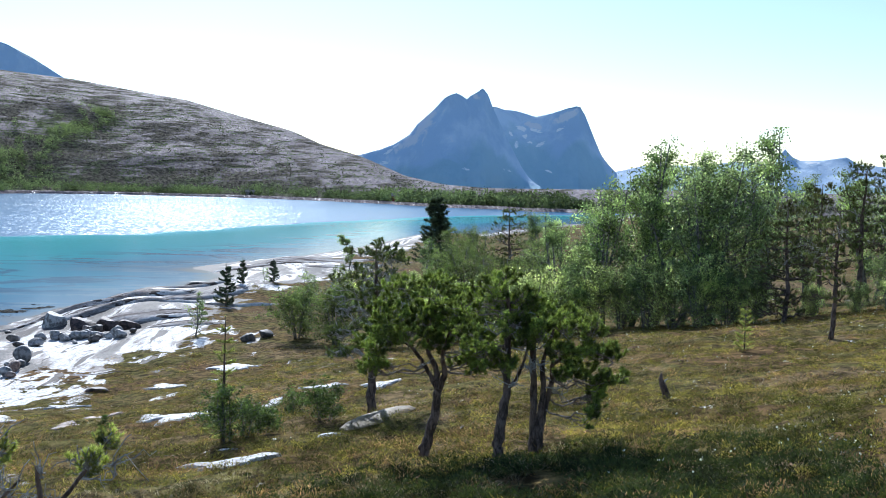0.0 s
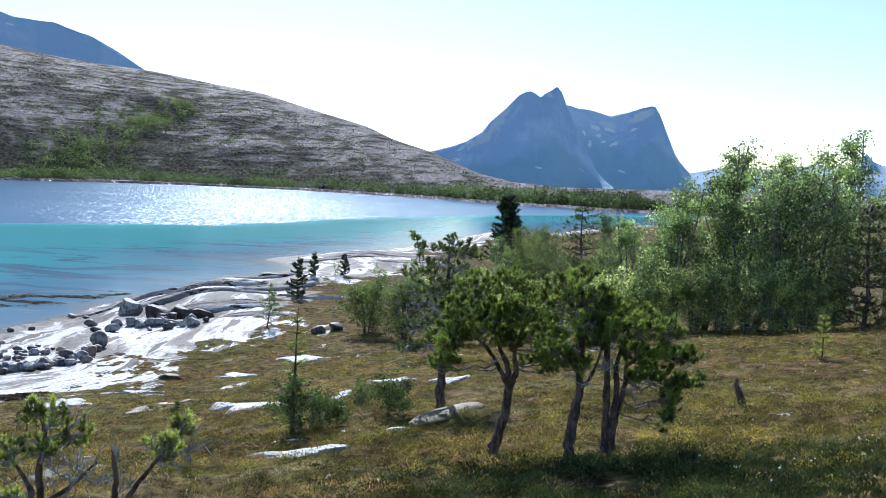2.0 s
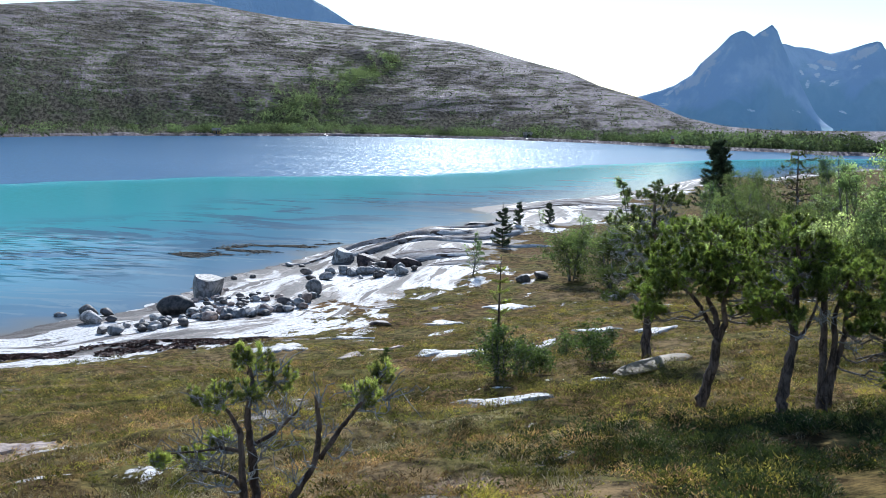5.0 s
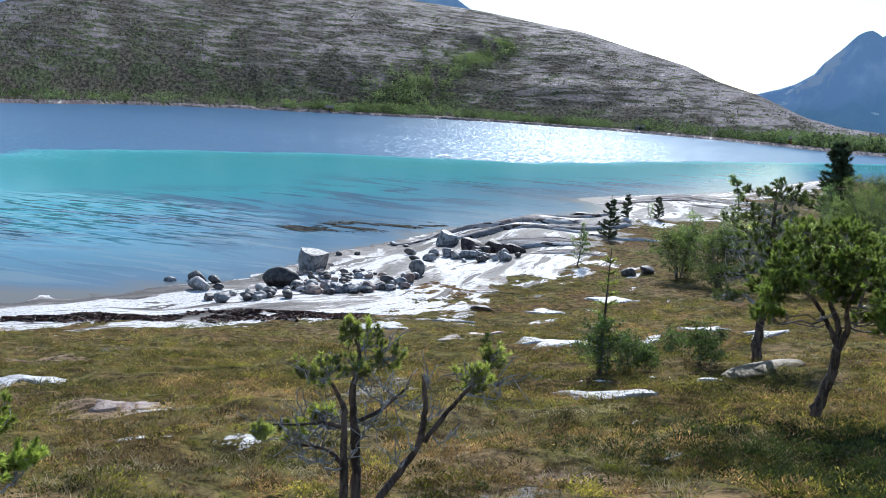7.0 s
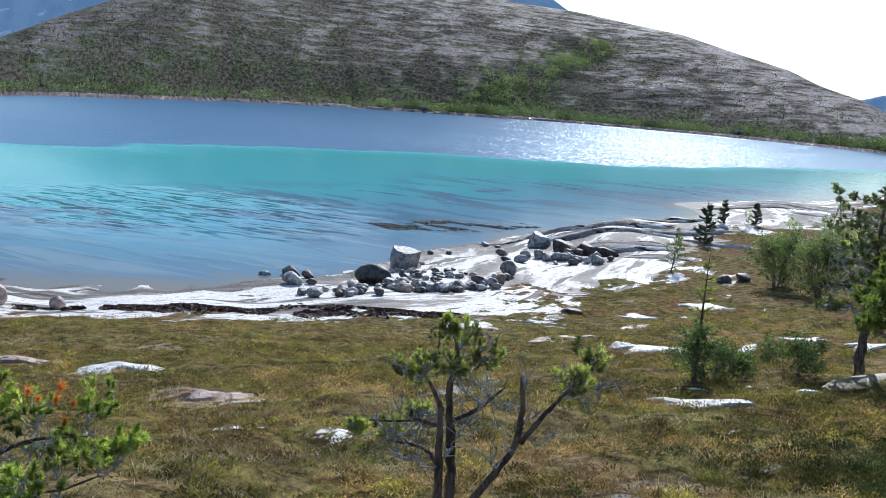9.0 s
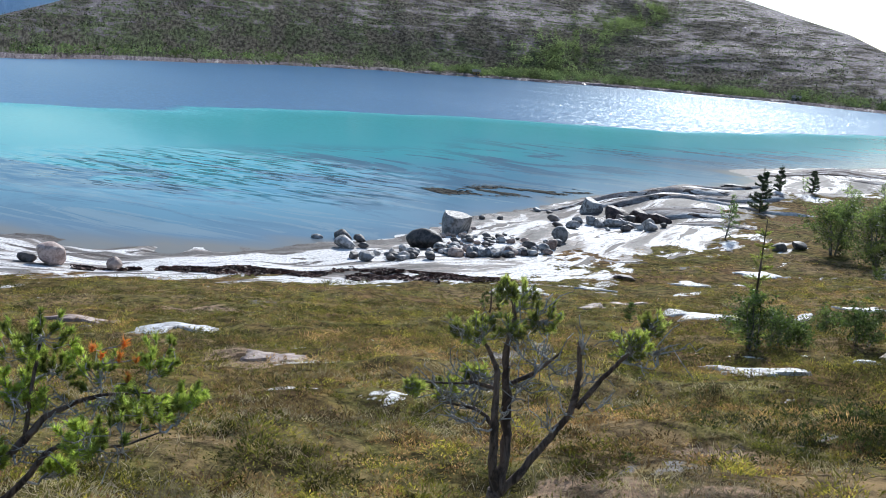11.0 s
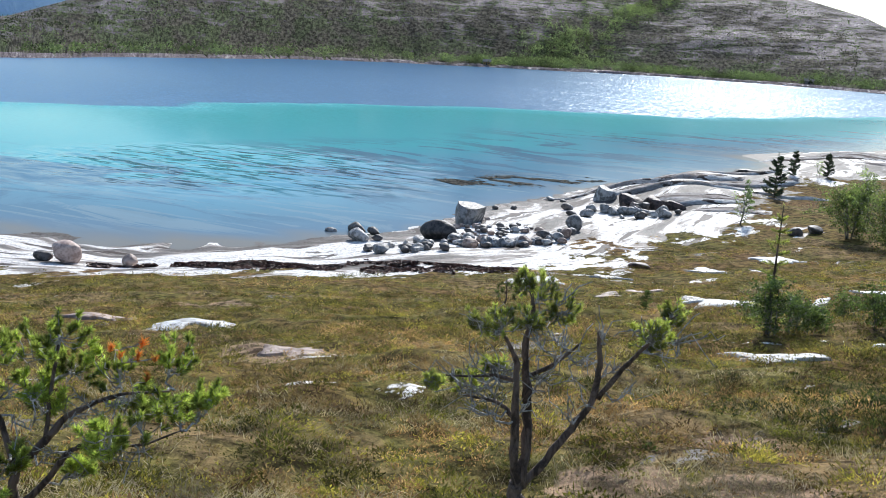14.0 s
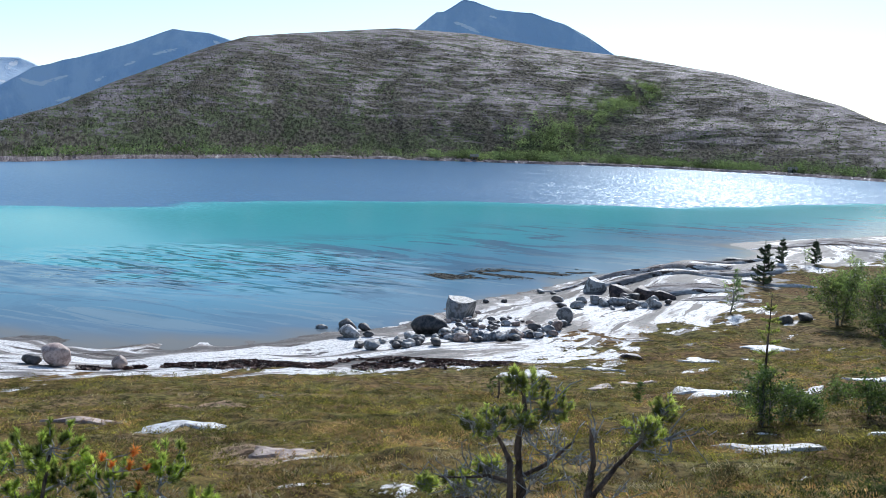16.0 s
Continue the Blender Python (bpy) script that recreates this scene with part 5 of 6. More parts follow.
for i in range(58):
    t = i / 57
    ax, ay = np.interp(t, (0, 0.3, 0.55, 0.75, 1), (-19.9, -18.7, -17.5, -16.8, -16.7)), np.interp(t, (0, 0.3, 0.55, 0.75, 1), (37.0, 37.5, 38.0, 39.2, 42.6))
    x, y, w = ax + rg.normal() * 0.30, ay + rg.normal() * 0.50 * (1 - 0.4 * t), rg.uniform(0.32, 0.66)
    stone("shore_stone", "grey rounded stone in the row on the shore rock", (x, y), (w, w * rg.uniform(0.7, 1), w * rg.uniform(0.55, 0.8)), 60 + i, (BOULDER, BOULDER, PALE, PINKSTONE, DARKSTONE)[i % 5], 0.15, turn=rg.uniform(0, 360), group="shore stones")
for i in range(16):
    x, y, w = -20.1 + rg.normal() * 0.55, 34.9 + rg.normal() * 0.55, rg.uniform(0.35, 0.7)
    stone("shore_stone", "pale grey stone below the stone row", (x, y), (w, w * 0.8, w * 0.6), 330 + i, (BOULDER, BOULDER, DARKSTONE)[i % 3], 0.15, turn=rg.uniform(0, 360), group="shore stones")
for i in range(44):
    x, y, w = -19.7 + rg.normal() * 0.8, 40.6 + rg.normal() * 1.1, rg.uniform(0.2, 0.5)
    stone("shore_stone", "small brown-grey stone below the large boulder", (x, y), (w, w * 0.8, w * 0.6), 130 + i, (BOULDER, PINKSTONE, DARKSTONE, DARKSTONE)[i % 4], 0.15, group="shore stones")
for i in range(24):
    x, y, w = -17.4 + rg.normal() * 1.5, 50.2 + rg.normal() * 0.6, rg.uniform(0.3, 0.8)
    stone("shore_stone", "grey block in the rock cleft", (x, y), (w, w * 0.8, w * 0.7), 160 + i, (BOULDER, BOULDER, DARKSTONE)[i % 3], 0.15, group="cleft stones")
for i, (x, y, w) in enumerate(((-8.6, 47.6, 0.75), (-7.9, 48.2, 0.8))):
    stone("heath_stone", "dark stone in the heather", (x, y), (w, w * 0.8, w * 0.6), 190 + i, DARKSTONE, 0.2)
stone("dark_slab", "long dark slab at the water's edge", (-18.3, 80.5), (2.6, 1.0, 0.9), 200, DARKSTONE, 0.3, turn=15, angular=True)
for i, (x, y, w, d, h, tn) in enumerate(((-18.0, 53.4, 1.8, 1.2, 1.7, 10), (-16.8, 53.5, 2.0, 1.2, 1.9, -15), (-15.7, 53.2, 1.6, 1.0, 1.5, 35), (-17.4, 52.6, 1.2, 0.8, 1.1, 60), (-11.7, 36.6, 1.1, 0.5, 0.4, 10))):
    stone("dark_ledge_block", "dark red-brown broken block in a rock cleft" if i < 4 else "dark lichen-covered block on the shore rock", (x, y), (w, d, h), 520 + i, REDROCK, 0.3, turn=tn, category="rock", group="ledge blocks", angular=True)


def rock_slab(label, place, size, turn, seed):
    """A long bedrock slab, gently sloped behind and broken off steeply in front."""
    L, W, H = size[0], size[1], size[2] * 0.42
    n, k = 56, 22
    a, c = np.meshgrid(np.linspace(-1, 1, n), np.linspace(-1, 1, k), indexing="ij")
    x0, y0 = place
    shift = 0.10 * vnoise(a * 2.1, a * 0 + seed, seed) + 0.05 * vnoise(a * 11, a * 0 + seed, seed + 1)
    width = (1 - np.abs(a) ** 2.6) ** 0.6 * 0.92 + 0.08
    u = a * L / 2 + 0.12 * vnoise(a * 6, c * 3, seed + 2)
    w = (c * width + shift * (1 - np.abs(c) ** 2) + 0.5 * shift) * W / 2
    front = np.clip((c + 1) / 0.22, 0, 1)
    up = front ** 0.8 * np.clip(1 - 0.85 * np.clip((c + 0.75) / 1.75, 0, 1) ** 1.3, 0, 1) * (1 - np.abs(a) ** 3)
    up = up * (0.9 + 0.14 * vnoise(a * 2, c * 1.2, seed + 3)) - 0.10 * np.clip(vnoise(a * 2.2, c * 3.5, seed + 4) - 0.1, 0, 1)
    t = radians(turn)
    X, Y = x0 + u * math.cos(t) - w * math.sin(t), y0 + u * math.sin(t) + w * math.cos(t)
    Z = np.maximum(ground_z(X, Y), -0.1) + H * up - 0.06 + 0.03 * fbm(X * 1.5, Y * 1.5, 3, seed) * (H > 0.3)
    Z = np.where((np.abs(a) > 0.999) | (np.abs(c) > 0.999), Z - 0.35, Z)
    zb = float(Z.mean())
    V = np.stack([u, w, Z - zb], -1).reshape(-1, 3)
    i = np.arange(n * k).reshape(n, k)
    so = Soup()
    so.add(V, np.stack([i[:-1, :-1], i[1:, :-1], i[1:, 1:], i[:-1, 1:]], -1).reshape(-1, 4).tolist())
    me = so.mesh("rock_slab", SLAB, True)
    me.set_sharp_from_angle(angle=0.7)
    ob = new("rock_slab", me)
    ob.matrix_basis = pose(x0, y0, zb, 0, 0, turn)
    return tagged(ob, label, "rock", "bedrock slabs")


for i, (x, y, L, W, H, tn) in enumerate(((-20.4, 59.3, 9, 2.2, 0.85, 59), (-18.2, 58.0, 8, 2.0, 0.8, 56), (-18.0, 64.0, 10, 2.2, 0.9, 62), (-16.3, 61.0, 8, 2.0, 0.7, 60), (-15.0, 55.4, 5.5, 2.8, 0.6, 25), (-12.9, 53.6, 5, 1.8, 0.4, 12),
                                       (-14.6, 66.5, 8, 2.4, 0.8, 58), (-11.8, 62.2, 5.0, 2.0, 0.65, 18), (-15.8, 96.0, 14, 3.6, 0.4, 22), (-10.5, 100.0, 14, 4.5, 0.4, 16), (-22.2, 55.6, 4.5, 1.4, 0.4, 48), (-16.4, 71.5, 9, 2.4, 0.7, 62), (-9.0, 94.0, 10, 3.0, 0.5, 14), (-17.5, 50.9, 4.0, 1.0, 0.3, 8), (-13.2, 41.0, 5.0, 1.6, 0.18, 20), (-14.8, 38.2, 4.0, 1.2, 0.15, 25))):
    rock_slab("grey streaked bedrock slab with a steep broken front" if H > 0.5 else "low pale bedrock slab on the shore", (x, y), (L, W, H), tn, 600 + 7 * i)


def outcrop(label, place, size, seed, mat, turn=0.0, lift=0.0):
    """A low, broken granite sheet showing through the heather, following the slope."""
    rg = np.random.default_rng(seed)
    n, k = 44, 9
    V, F = [], []
    x0, y0 = place
    c, s = math.cos(radians(turn)), math.sin(radians(turn))
    ph = rg.uniform(0, 6.28, 4)
    for j in range(k + 1):
        q = j / k
        for i in range(n):
            a = 2 * math.pi * i / n
            e = 1 + 0.30 * math.sin(2 * a + ph[0]) + 0.26 * math.sin(3 * a + ph[1]) + 0.22 * math.sin(5 * a + ph[2]) + 0.18 * math.sin(9 * a + ph[3]) + 0.12 * math.sin(14 * a + ph[1])
            u, w = math.cos(a) * size[0] * 0.5 * e * q, math.sin(a) * size[1] * 0.5 * e * q
            V.append((x0 + u * c - w * s, y0 + u * s + w * c, q))
    V = np.array(V)
    q = V[:, 2].copy()
    up = size[2] * (1 - q ** 3) + lift + 0.02 * fbm(V[:, 0] * 3, V[:, 1] * 3, 3, seed)
    V[:, 2] = ground_z(V[:, 0], V[:, 1]) + np.where(q > 0.97, -0.12, up)
    for j in range(k):
        for i in range(n):
            i2 = (i + 1) % n
            F.append([j * n + i, j * n + i2, (j + 1) * n + i2, (j + 1) * n + i])
    so = Soup()
    so.add(V, F)
    return tagged(new("rock_outcrop", so.mesh("rock_outcrop", mat, True)), label, "rock", "rock outcrops")


OUTCROPS = ((-5.75, 23.4, 1.6, 1.3, 50, 0), (-2.76, 13.9, 1.0, 0.42, 30, 0), (-3.97, 25.0, 0.6, 0.5, 0, 0), (-11.9, 13.5, 1.1, 0.7, 40, 0), (-2.87, 26.5, 1.1, 0.28, 5, 0),
            (-1.45, 25.6, 0.8, 0.5, -20, 0), (-1.6, 16.4, 0.6, 0.25, 30, 0), (-14.2, 13.6, 1.3, 0.3, 30, 1), (-9.2, 26.0, 0.8, 0.3, 10, 1), (-8.7, 27.2, 0.7, 0.25, 0, 1), (-7.9, 10.9, 0.75, 0.42, 35, 1),
            (-13.0, 30.4, 1.3, 1.1, 20, 0), (-11.8, 33.4, 1.2, 0.6, 10, 0), (-9.6, 37.0, 1.5, 0.6, 0, 0), (-7.8, 40.5, 1.6, 0.6, -5, 0), (4.2, 9.6, 0.22, 0.14, 0, 0))
for i, (x, y, w, d, tn, pink) in enumerate(OUTCROPS):
    outcrop("pinkish granite sheet showing through the heather" if pink else "white granite sheet showing through the heather", (x, y), (w, d * 1.9, 0.012), 300 + i, PINKSTONE if pink else BLEACHED, tn, 0.035)
stone("mossy_stone", "long flat stone with brown moss", (-1.0, 17.5), (2.3, 0.5, 0.15), 210, MOSSY, 0.3, turn=60)

# a weathered stump on the heath
stump = tree_root("tree_stump", "short weathered dead stump leaning in the heath", "tree stump", (3.63, 16.85))
so = Soup()
so.tube([(0, 0, -0.05), (-0.02, 0, 0.12), (-0.07, 0, 0.24), (-0.11, 0.01, 0.36), (-0.10, 0.0, 0.46)], (0.075, 0.06, 0.055, 0.035, 0.012), 8)
part("trunk", so, BARK, stump)
so = Soup()
so.tube([(-0.08, 0, 0.27), (-0.03, 0.0, 0.34), (0.0, 0, 0.36)], (0.02, 0.014, 0.005), 5)
part("snag", so, DEADWOOD, stump)

# ---- ground cover ----
NEARBY = [(x, y, max(w, d) * 0.42) for x, y, w, d, tn, pk in OUTCROPS]


def cover(name, label, mat, count, seed, pick, height, wide, blades, r0=2.6, r1=75.0, lean=0.5, az0=-27, az1=58, dome=0.0):
    """Tufts of short blades over the heath; pick gives the chance of growing at x, y."""
    rg = np.random.default_rng(seed)
    r = r0 * (r1 / r0) ** rg.uniform(0, 1, count)
    az = rg.uniform(az0, az1, count)
    x, y = polar(az, r)
    x, y = x + rg.normal(size=count) * 0.02 * r, y + rg.normal(size=count) * 0.02 * r
    d = inland(x, y)
    ok = (rockiness(x, y, d) + 0.45 * fbm(x * 0.9, y * 0.5, 4, 8) < 0.42) & (rg.uniform(0, 1, count) < pick(x, y))
    for ox, oy, orr in NEARBY:
        ok &= (x - ox) ** 2 + (y - oy) ** 2 > orr ** 2 * rg.uniform(0.3, 1.1, count)
    x, y, r = x[ok], y[ok], np.hypot(x[ok], y[ok])
    z = ground_z(x, y, d[ok])
    n = len(x) * blades
    big = np.repeat(np.clip((r / 9) ** 0.6, 0.7, 3.0), blades)
    ox, oy = rg.normal(size=n) * 0.035, rg.normal(size=n) * 0.035
    if dome:
        rho, phi = np.sqrt(rg.uniform(0, 1, n)), rg.uniform(0, 2 * math.pi, n)
        rad = np.repeat(rg.uniform(0.05, 0.13, len(x)), blades)
        ox, oy = rad * rho * np.cos(phi), rad * rho * np.sin(phi)
    bx, by = np.repeat(x, blades) + ox * big, np.repeat(y, blades) + oy * big
    bz = np.repeat(z, blades) - 0.01 + (dome * big * (1 - rho ** 2) * np.repeat(rg.uniform(0.3, 1.2, len(x)), blades) if dome else 0)
    h = height * rg.uniform(0.45, 1.2, n) * np.repeat(np.clip((9 / r) ** 0.35, 0.5, 1.1), blades) * np.repeat(0.75 + 0.5 * (vnoise(x / 0.8, y / 0.8, 4) * 0.5 + 0.5), blades)
    w = np.maximum(wide * rg.uniform(0.6, 1.3, n), np.repeat(r, blades) / 1893 * 1.1)
    a = rg.uniform(0, 2 * math.pi, n)
    lx, ly = rg.normal(size=n) * lean * h + ox * 5 * h, rg.normal(size=n) * lean * h + oy * 5 * h
    base = np.stack([bx, by, bz], 1)
    side = np.stack([np.cos(a) * w / 2, np.sin(a) * w / 2, np.zeros(n)], 1)
    mid = np.stack([lx * 0.4, ly * 0.4, h * 0.6], 1)
    tip = np.stack([lx, ly, h], 1)
    so = Soup()
    if dome:
        # leafy shoots: small leaves along each shoot of the cushion
        f = rg.uniform(0.25, 1.0, n)[:, None]
        lf = leaves(base + tip * f, 1.0, rg)
        mid_p = lf.mean(1, keepdims=True)
        so.tris(mid_p + (lf - mid_p) * np.maximum(wide * rg.uniform(0.7, 1.4, n), 0.55 * np.repeat(r, blades) / 1893)[:, None, None])
    else:
        so.tris(np.stack([base, base + mid + side, base + tip, base + mid - side], 1))
    return tagged(new(name, so.mesh(name, mat)), label, "plants", kind="stuff")


def patch(scale, seed, lo, hi):
    return lambda x, y: np.clip((fbm(x / scale, y / scale, 3, seed) * 0.5 + 0.5 - lo) / (hi - lo), 0.04, 1)


def off_bare(f):
    """Plants that keep off the bleached patches."""
    def chance(x, y):
        c = f(x, y)
        for bx, by, br in BARE:
            c = c * (1 - 0.97 * np.exp(-(((x - bx) / br) ** 2 + ((y - by) / br) ** 2) * 0.7))
        return c
    return chance


def on_bare(x, y):
    c = patch(0.9, 54, 0.46, 0.68)(x, y)
    for bx, by, br in BARE:
        c = np.maximum(c, 0.9 * np.exp(-(((x - bx) / br) ** 2 + ((y - by) / br) ** 2)))
    return c


def mossy_spots(x, y):
    c = 0.5 * patch(1.1, 55, 0.74, 0.9)(x, y)
    for bx, by, br in ((-3.45, 4.75, 0.28), (-2.9, 6.0, 0.2), (-6.2, 14.4, 0.5), (-9.9, 25.6, 0.7), (-14.5, 26.5, 0.8)):
        c = np.maximum(c, np.exp(-(((x - bx) / br) ** 2 + ((y - by) / br) ** 2)))
    return c


def to_left(f):
    """Red-brown heather grows thickest towards the bay, green crowberry towards the wood."""
    return lambda x, y: f(x, y) * np.clip(0.75 - (x + 0.10 * y - 1.0) / 9, 0.15, 1)


def to_right(f):
    return lambda x, y: f(x, y) * np.clip(0.75 + (x + 0.10 * y - 1.0) / 9, 0.4, 1)


def shrublets(name, label, mat, count, seed, pick, reach, tall, r0=2.4, r1=46.0, dense=180):
    """Low bushes of upright shoots over the heath: reach and tall are the half width and height of the largest."""
    rg = np.random.default_rng(seed)
    r, az = rg.uniform(r0, r1, count), rg.uniform(-27, 58, count)
    x, y = polar(az, r)
    d = inland(x, y)
    ok = (rockiness(x, y, d) + 0.45 * fbm(x * 0.9, y * 0.5, 4, 8) < 0.36) & (rg.uniform(0, 1, count) < pick(x, y))
    for ox, oy, orr in NEARBY:
        ok &= (x - ox) ** 2 + (y - oy) ** 2 > (orr + 0.15) ** 2
    x, y, r, d = x[ok], y[ok], r[ok], d[ok]
    z = ground_z(x, y, d)
    shoots = np.clip(dense * 8 / r, 0.14 * dense, 1.1 * dense).astype(int)
    n = int(shoots.sum())
    size = np.repeat(rg.uniform(0.35, 1.0, len(x)) ** 1.4, shoots)
    rr = np.repeat(r, shoots)
    rho, phi = np.sqrt(rg.uniform(0, 1, n)), rg.uniform(0, 2 * math.pi, n)
    lob = 1 + 0.35 * np.sin(3 * phi + np.repeat(rg.uniform(0, 6, len(x)), shoots)) * rho
    px, py = rho * lob * np.cos(phi) * reach * size, rho * lob * np.sin(phi) * reach * size
    top = tall * size * (1 - 0.85 * rho ** 2)
    base = np.stack([np.repeat(x, shoots) + px, np.repeat(y, shoots) + py, np.repeat(z, shoots) + top * rg.uniform(0.15, 0.75, n) - 0.02], 1)
    h = (0.13 * top + 0.022) * rg.uniform(0.6, 1.2, n)
    tip = np.stack([px * 0.15 + rg.normal(size=n) * 0.6 * h, py * 0.15 + rg.normal(size=n) * 0.6 * h, h * rg.uniform(0.5, 1.0, n)], 1)
    w = np.maximum(0.012 * rg.uniform(0.6, 1.3, n), rr / 1893 * 1.3)
    a = rg.uniform(0, 2 * math.pi, n)
    side = np.stack([np.cos(a) * w / 2, np.sin(a) * w / 2, np.zeros(n)], 1)
    so = Soup()
    so.tris(np.stack([base, base + tip * 0.55 + side, base + tip, base + tip * 0.55 - side], 1))
    return tagged(new(name, so.mesh(name, mat)), label, "plants", kind="stuff")


cover("heather", "brown heather covering the heath", HEATHER, 28000, 1, off_bare(patch(1.3, 51, 0.22, 0.60)), 0.060, 0.0075, 5, lean=0.5, dome=0.05)
cover("crowberry", "dark green crowberry covering the heath", CROWBERRY, 26000, 2, off_bare(patch(1.0, 52, 0.34, 0.66)), 0.060, 0.0075, 5, lean=0.5, dome=0.06)
shrublets("heather_bushes", "bushy brown heather on the heath", HEATHER, 4200, 11, off_bare(to_left(patch(1.6, 51, 0.20, 0.55))), 0.26, 0.24)
shrublets("crowberry_bushes", "bushy olive green crowberry on the heath", CROWBERRY, 5600, 12, off_bare(to_right(patch(1.5, 52, 0.25, 0.6))), 0.28, 0.26)
shrublets("dark_bushes", "dark olive heather clumps on the heath", DARKTUFT, 4600, 13, off_bare(to_right(patch(1.1, 57, 0.38, 0.62))), 0.24, 0.28)
# bushes fill the pines' shadow pool; its shade is in their leaf colour
shrublets("shadow_bushes", "dense green bushes darkened for the shadow beneath the pines", SHADOW_BUSH, 17000, 17, lambda x, y: np.maximum(np.exp(-(((x - 1.5) / 2.2) ** 2 + ((y - 10.4) / 1.6) ** 2) * 1.1), np.exp(-(((x - 2.0) / 1.5) ** 2 + ((y - 8.0) / 1.6) ** 2) * 0.9)), 0.22, 0.22, 6.6, 12.8, 130)
shrublets("slope_crowberry", "olive green crowberry bushes down the slope", CROWBERRY, 7600, 18, off_bare(patch(2.4, 72, 0.15, 0.5)), 0.42, 0.26, 13.0, 46.0, 120)
shrublets("slope_heather", "dark heather bushes down the slope", DARKTUFT, 5200, 19, off_bare(patch(1.9, 73, 0.35, 0.65)), 0.38, 0.28, 13.0, 46.0, 150)
shrublets("slope_brown_heather", "brown heather bushes down the slope", HEATHER, 6000, 20, off_bare(patch(2.1, 74, 0.25, 0.6)), 0.40, 0.24, 13.0, 46.0, 150)
shrublets("young_heather", "fine low heather shoots on the heath", HEATHER, 4000, 14, off_bare(to_left(patch(0.8, 58, 0.15, 0.45))), 0.15, 0.09, 2.2, 17.0, 42)
shrublets("young_crowberry", "fine low crowberry shoots on the heath", CROWBERRY, 4000, 15, off_bare(patch(0.8, 59, 0.15, 0.5)), 0.15, 0.09, 2.2, 17.0, 42)
cover("sedge", "yellow-green sedge and grass on the heath", SEDGE, 26000, 3, off_bare(patch(2.1, 53, 0.36, 0.72)), 0.085, 0.004, 3, lean=0.8)
cover("dry_grass", "bleached dry grass among the heather", STRAW, 75000, 4, on_bare, 0.055, 0.005, 3, lean=1.1)
cover("straw_grass", "bleached grass tussocks on bare patches", STRAW, 30000, 16, lambda x, y: np.where(on_bare(x, y) > 0.3, on_bare(x, y), 0), 0.07, 0.005, 3, r1=14.0, lean=0.9)
cover("orange_moss", "orange moss patches on the heath", MOSS, 14000, 5, mossy_spots, 0.045, 0.012, 4, lean=1.2)
rg = np.random.default_rng(6)
cr_, ca_ = 8 * (44 / 8) ** rg.uniform(0, 1, 2600), rg.uniform(-27, 40, 2600)
cx_, cy_ = polar(ca_, cr_)
ok = (rg.uniform(0, 1, 2600) < np.clip((cx_ + 0.12 * cy_) / 6, 0.03, 0.6)) & (vnoise(cx_ / 2.5, cy_ / 2.5, 66) > -0.2) & (rockiness(cx_, cy_, inland(cx_, cy_)) < 0.2)
cx_, cy_, cr_ = cx_[ok], cy_[ok], cr_[ok]
heads = np.repeat(np.stack([cx_, cy_, ground_z(cx_, cy_) + rg.uniform(0.12, 0.24, len(cx_))], 1), 5, 0)
heads = heads + rg.normal(size=heads.shape) * 0.007
puff = leaves(heads, 1.0, rg)
so = Soup()
so.tris(heads[:, None] + (puff - heads[:, None]) * np.maximum(0.009, 0.8 * np.repeat(cr_, 5) / 1893)[:, None, None])
tagged(new("cotton_grass", so.mesh("cotton_grass", COTTON)), "white cotton grass heads on the heath", "plants", kind="stuff")

# seaweed wrack along the shore rock
rg = np.random.default_rng(12)
t = rg.uniform(0, 1, 46000) ** 0.75
wide = np.interp(t, (0, 0.3, 0.6, 0.9, 1), (0.16, 0.26, 0.6, 0.6, 0.3)) * rg.normal(size=len(t)) * (0.6 + 0.4 * vnoise(t * 30, t * 0, 62))
wx = np.interp(t, (0, 0.25, 0.5, 0.75, 0.9, 1), (-25.6, -22.6, -20.2, -17.9, -16.2, -14.4)) + wide * 0.75
wy = np.interp(t, (0, 0.25, 0.5, 0.75, 0.9, 1), (23.9, 26.3, 28.4, 30.6, 31.6, 32.4)) - wide * 0.65 + 0.25 * vnoise(t * 14, t * 0, 63)
keep = fbm(wx * 1.1, wy * 1.1, 3, 61) > -0.30
wp = np.stack([wx, wy, ground_z(wx, wy) + 0.02 + 0.10 * rg.uniform(0, 1, len(t)) * np.exp(-np.abs(wide) * 3)], 1)[keep]
so = Soup()
wl = leaves(wp, 0.085, rg)
so.tris(wp[:, None] + (wl - wp[:, None]) * np.array((1, 1, 0.5)))
tagged(new("seaweed_wrack", so.mesh("seaweed_wrack", WRACK)), "dark red-brown seaweed wrack along the shore rock", "seaweed", kind="stuff")

# weed and rock breaking the surface off the shore
rg = np.random.default_rng(15)
t = rg.uniform(0, 1, 30000)
off = rg.normal(size=len(t)) * np.interp(t, (0, 0.5, 1), (0.5, 1.0, 0.4))
wx, wy = -30.6 + 5.6 * t + 0.86 * off, 56.4 + 10.4 * t - 0.5 * off
keep = fbm(wx * 0.5, wy * 0.9, 4, 81) > -0.05
wp = np.stack([wx, wy, np.full(len(t), 0.008) + rg.uniform(0, 0.02, len(t))], 1)[keep]
wl = leaves(wp, 0.10, rg)
so = Soup()
so.tris(wp[:, None] + (wl - wp[:, None]) * np.array((1, 1, 0.15)))
tagged(new("floating_weed", so.mesh("floating_weed", REEFWEED)), "dark brown weed breaking the water's surface", "seaweed", kind="stuff")

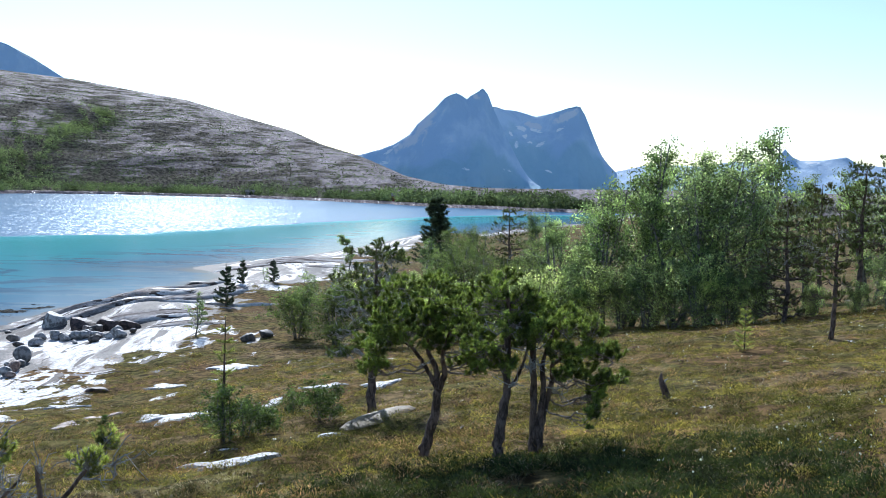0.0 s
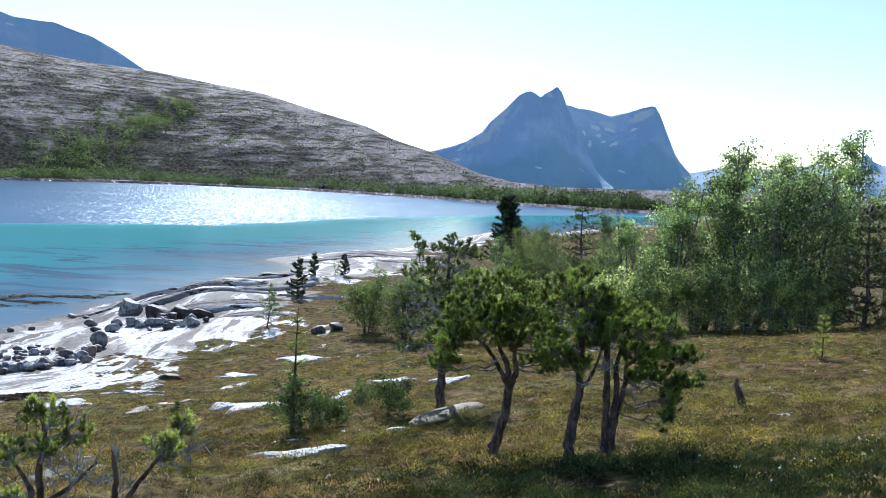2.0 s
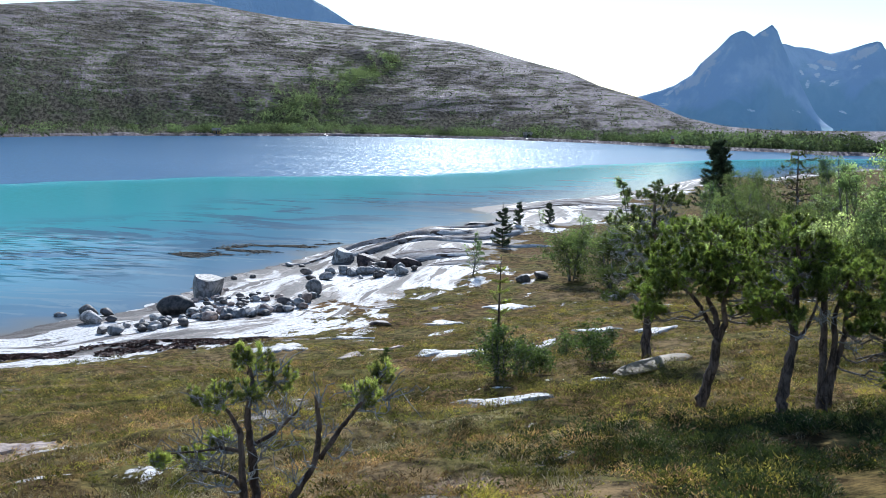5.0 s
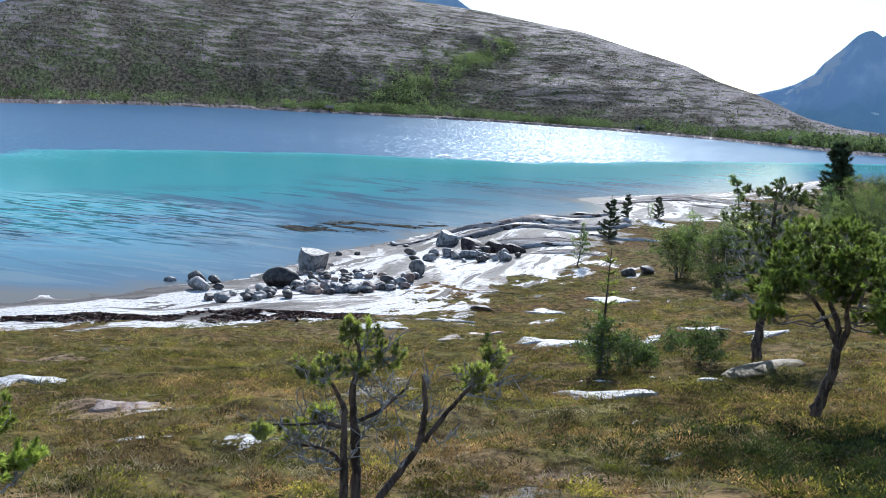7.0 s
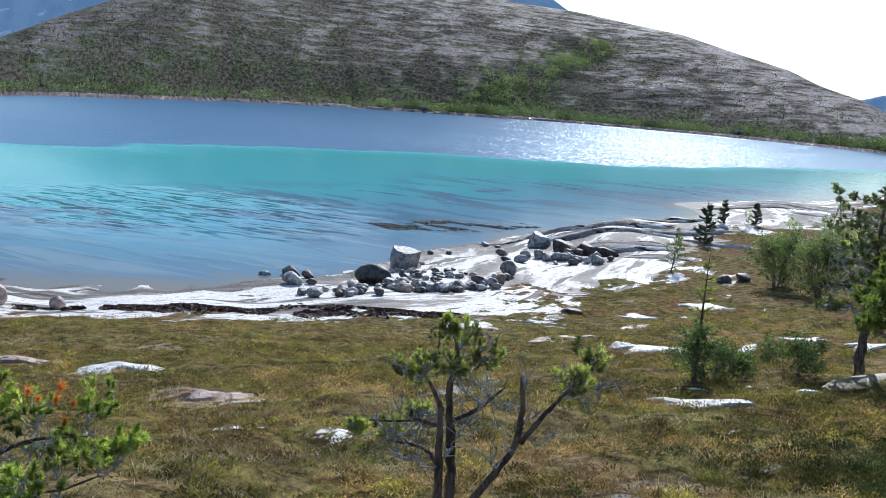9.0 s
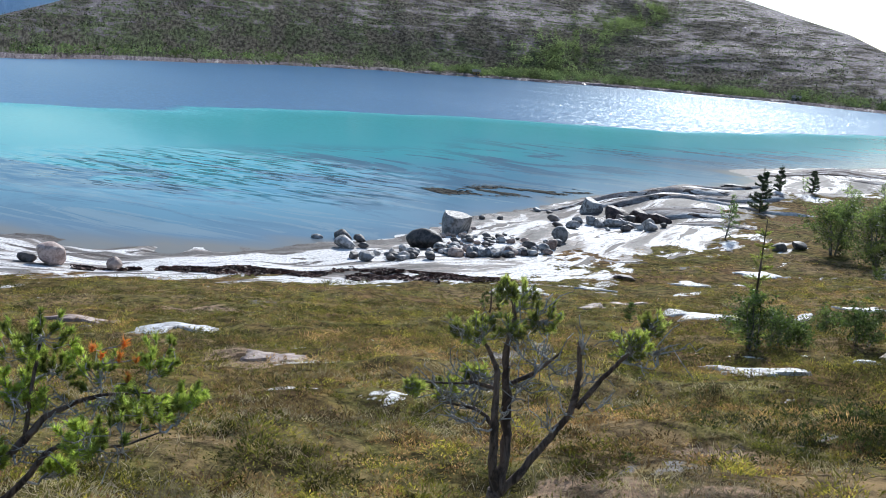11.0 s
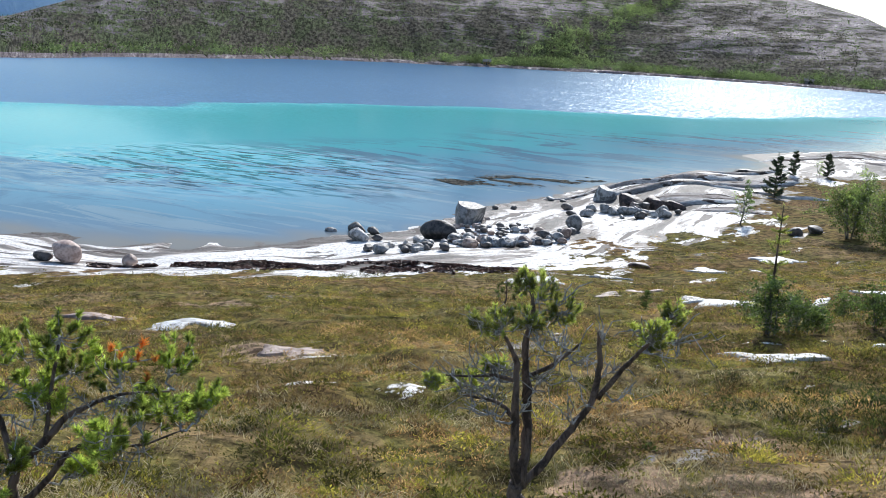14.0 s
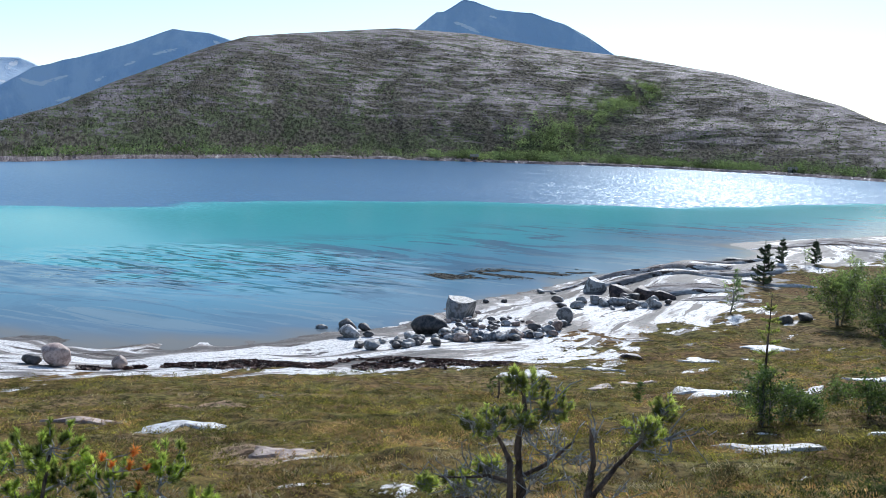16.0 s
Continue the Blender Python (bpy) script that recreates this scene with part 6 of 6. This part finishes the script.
# ---- the far shore ----
def scrub(name, label, seed, n, az, u, size, quads, mat):
    """Far birch scrub: each tree a cluster of small leaf clumps on the hillside."""
    rg = np.random.default_rng(seed)
    A, U = az(rg, n), u(rg, n)
    rr = np.interp(A, FAR_AZ, FAR_R) + 8 * fbm(A / 3, A * 0, 3, 2) + 620 * U
    X, Y = polar(A, rr)
    Z, _ = hill_fn(A, rr, X, Y)
    keep = vnoise(A * 1.7, U * 9, seed) + 0.6 * vnoise(A * 6, U * 30, seed + 5) > -0.35
    A, U, rr, X, Y, Z = (q[keep] for q in (A, U, rr, X, Y, Z))
    n = len(A)
    s = size * rg.uniform(0.5, 1.3, n) * (rr / 500) ** 0.5
    P = np.repeat(np.stack([X, Y, Z], 1), quads, 0) + rg.normal(size=(n * quads, 3)) * np.repeat(s, quads)[:, None] * np.array((0.42, 0.42, 0.0))
    P[:, 2] += np.repeat(s, quads) * rg.uniform(0.05, 1.0, n * quads)
    so = Soup()
    so.tris(leaves(P, size * 0.13, rg))
    return tagged(new(name, so.mesh(name, mat)), label, "trees", kind="stuff")


scrub("shore_birches", "band of birch scrub along the far shore", 1, 2100, lambda g, n: np.where(g.uniform(0, 1, n) < 0.93, g.uniform(-8, 29, n), g.uniform(29, 54, n)), lambda g, n: np.abs(g.normal(size=n)) * 0.030 + 0.006, 3.4, 18, FARLEAF)
scrub("gully_birches", "bright birch wood in the gully of the hillside", 2, 1200, lambda g, n: 24.8 - 7.4 * np.linspace(0, 1, n) + g.normal(size=n) * (1.4 - 1.0 * np.linspace(0, 1, n)), lambda g, n: 0.02 + 0.32 * np.linspace(0, 1, n) + g.normal(size=n) * 0.022, 3.2, 26, GULLY)
scrub("hill_scrub", "scattered scrub on the bare hillside", 3, 2600, lambda g, n: g.uniform(-6, 54, n), lambda g, n: g.uniform(0.05, 0.45, n), 2.6, 9, FARDARK)


scrub("hill_birches", "low birch scrub scattered over the lower hillside", 5, 2400, lambda g, n: g.uniform(8, 52, n), lambda g, n: 0.02 + 0.42 * g.uniform(0, 1, n) ** 1.6, 2.2, 9, FARLEAF)


def cabin(label, az, back, width, depth, height, wall_mat, roof_mat):
    """A small gabled hut with a door and a window facing the water."""
    r = float(np.interp(az, FAR_AZ, FAR_R)) + back
    x, y = at(az, r)
    z = float(hill_fn(np.array([[az]]), np.array([[r]]), np.array([[x]]), np.array([[y]]))[0][0, 0])
    root = new("cabin")
    root.matrix_basis = pose(x, y, z, 0, 0, az)
    tagged(root, label, "cabin")
    w, d, h = width / 2, depth / 2, height

    def box(x0, x1, y0, y1, z0, z1):
        so = Soup()
        so.add([(x0, y0, z0), (x1, y0, z0), (x1, y1, z0), (x0, y1, z0), (x0, y0, z1), (x1, y0, z1), (x1, y1, z1), (x0, y1, z1)],
               [[3, 2, 1, 0], [4, 5, 6, 7], [0, 1, 5, 4], [1, 2, 6, 5], [2, 3, 7, 6], [3, 0, 4, 7]])
        return so
    part("wall", box(-w, w, -d, d, -0.6, h), wall_mat, root)
    rf = Soup()
    e = 0.35
    rf.add([(-w - e, -d - e, h - 0.1), (w + e, -d - e, h - 0.1), (w + e, 0, h + d * 0.75), (-w - e, 0, h + d * 0.75), (-w - e, d + e, h - 0.1), (w + e, d + e, h - 0.1),
            (-w - e, -d - e, h + 0.05), (w + e, -d - e, h + 0.05), (w + e, 0, h + d * 0.75 + 0.15), (-w - e, 0, h + d * 0.75 + 0.15), (-w - e, d + e, h + 0.05), (w + e, d + e, h + 0.05)],
           [[0, 3, 2, 1], [3, 4, 5, 2], [6, 7, 8, 9], [9, 8, 11, 10], [0, 1, 7, 6], [5, 4, 10, 11], [0, 6, 9, 3], [3, 9, 10, 4], [1, 2, 8, 7], [2, 5, 11, 8]])
    part("roof", rf, roof_mat, root)
    part("door", box(-w * 0.2, w * 0.15, -d - 0.06, -d, -0.3, h * 0.8), DARKPAINT, root)
    part("window", box(w * 0.35, w * 0.75, -d - 0.06, -d, h * 0.35, h * 0.75), DARKPAINT, root)


cabin("small ochre hut with a pale roof at the far water's edge", 26.6, 6, 3.6, 2.8, 1.6, OCHRE, GREYROOF)
cabin("low grey boathouse on the far shore", 10.2, 8, 4.0, 3.0, 1.3, GREYROOF, GREYROOF)
cabin("small red hut on the far shore", 2.45, 12, 4.0, 3.0, 2.0, REDPAINT, GREYROOF)
scrub("spit_birches", "low birch wood on the far point", 4, 520, lambda g, n: g.uniform(-6.5, 3.5, n), lambda g, n: np.abs(g.normal(size=n)) * 0.05 + 0.006, 4.6, 26, FARLEAF)
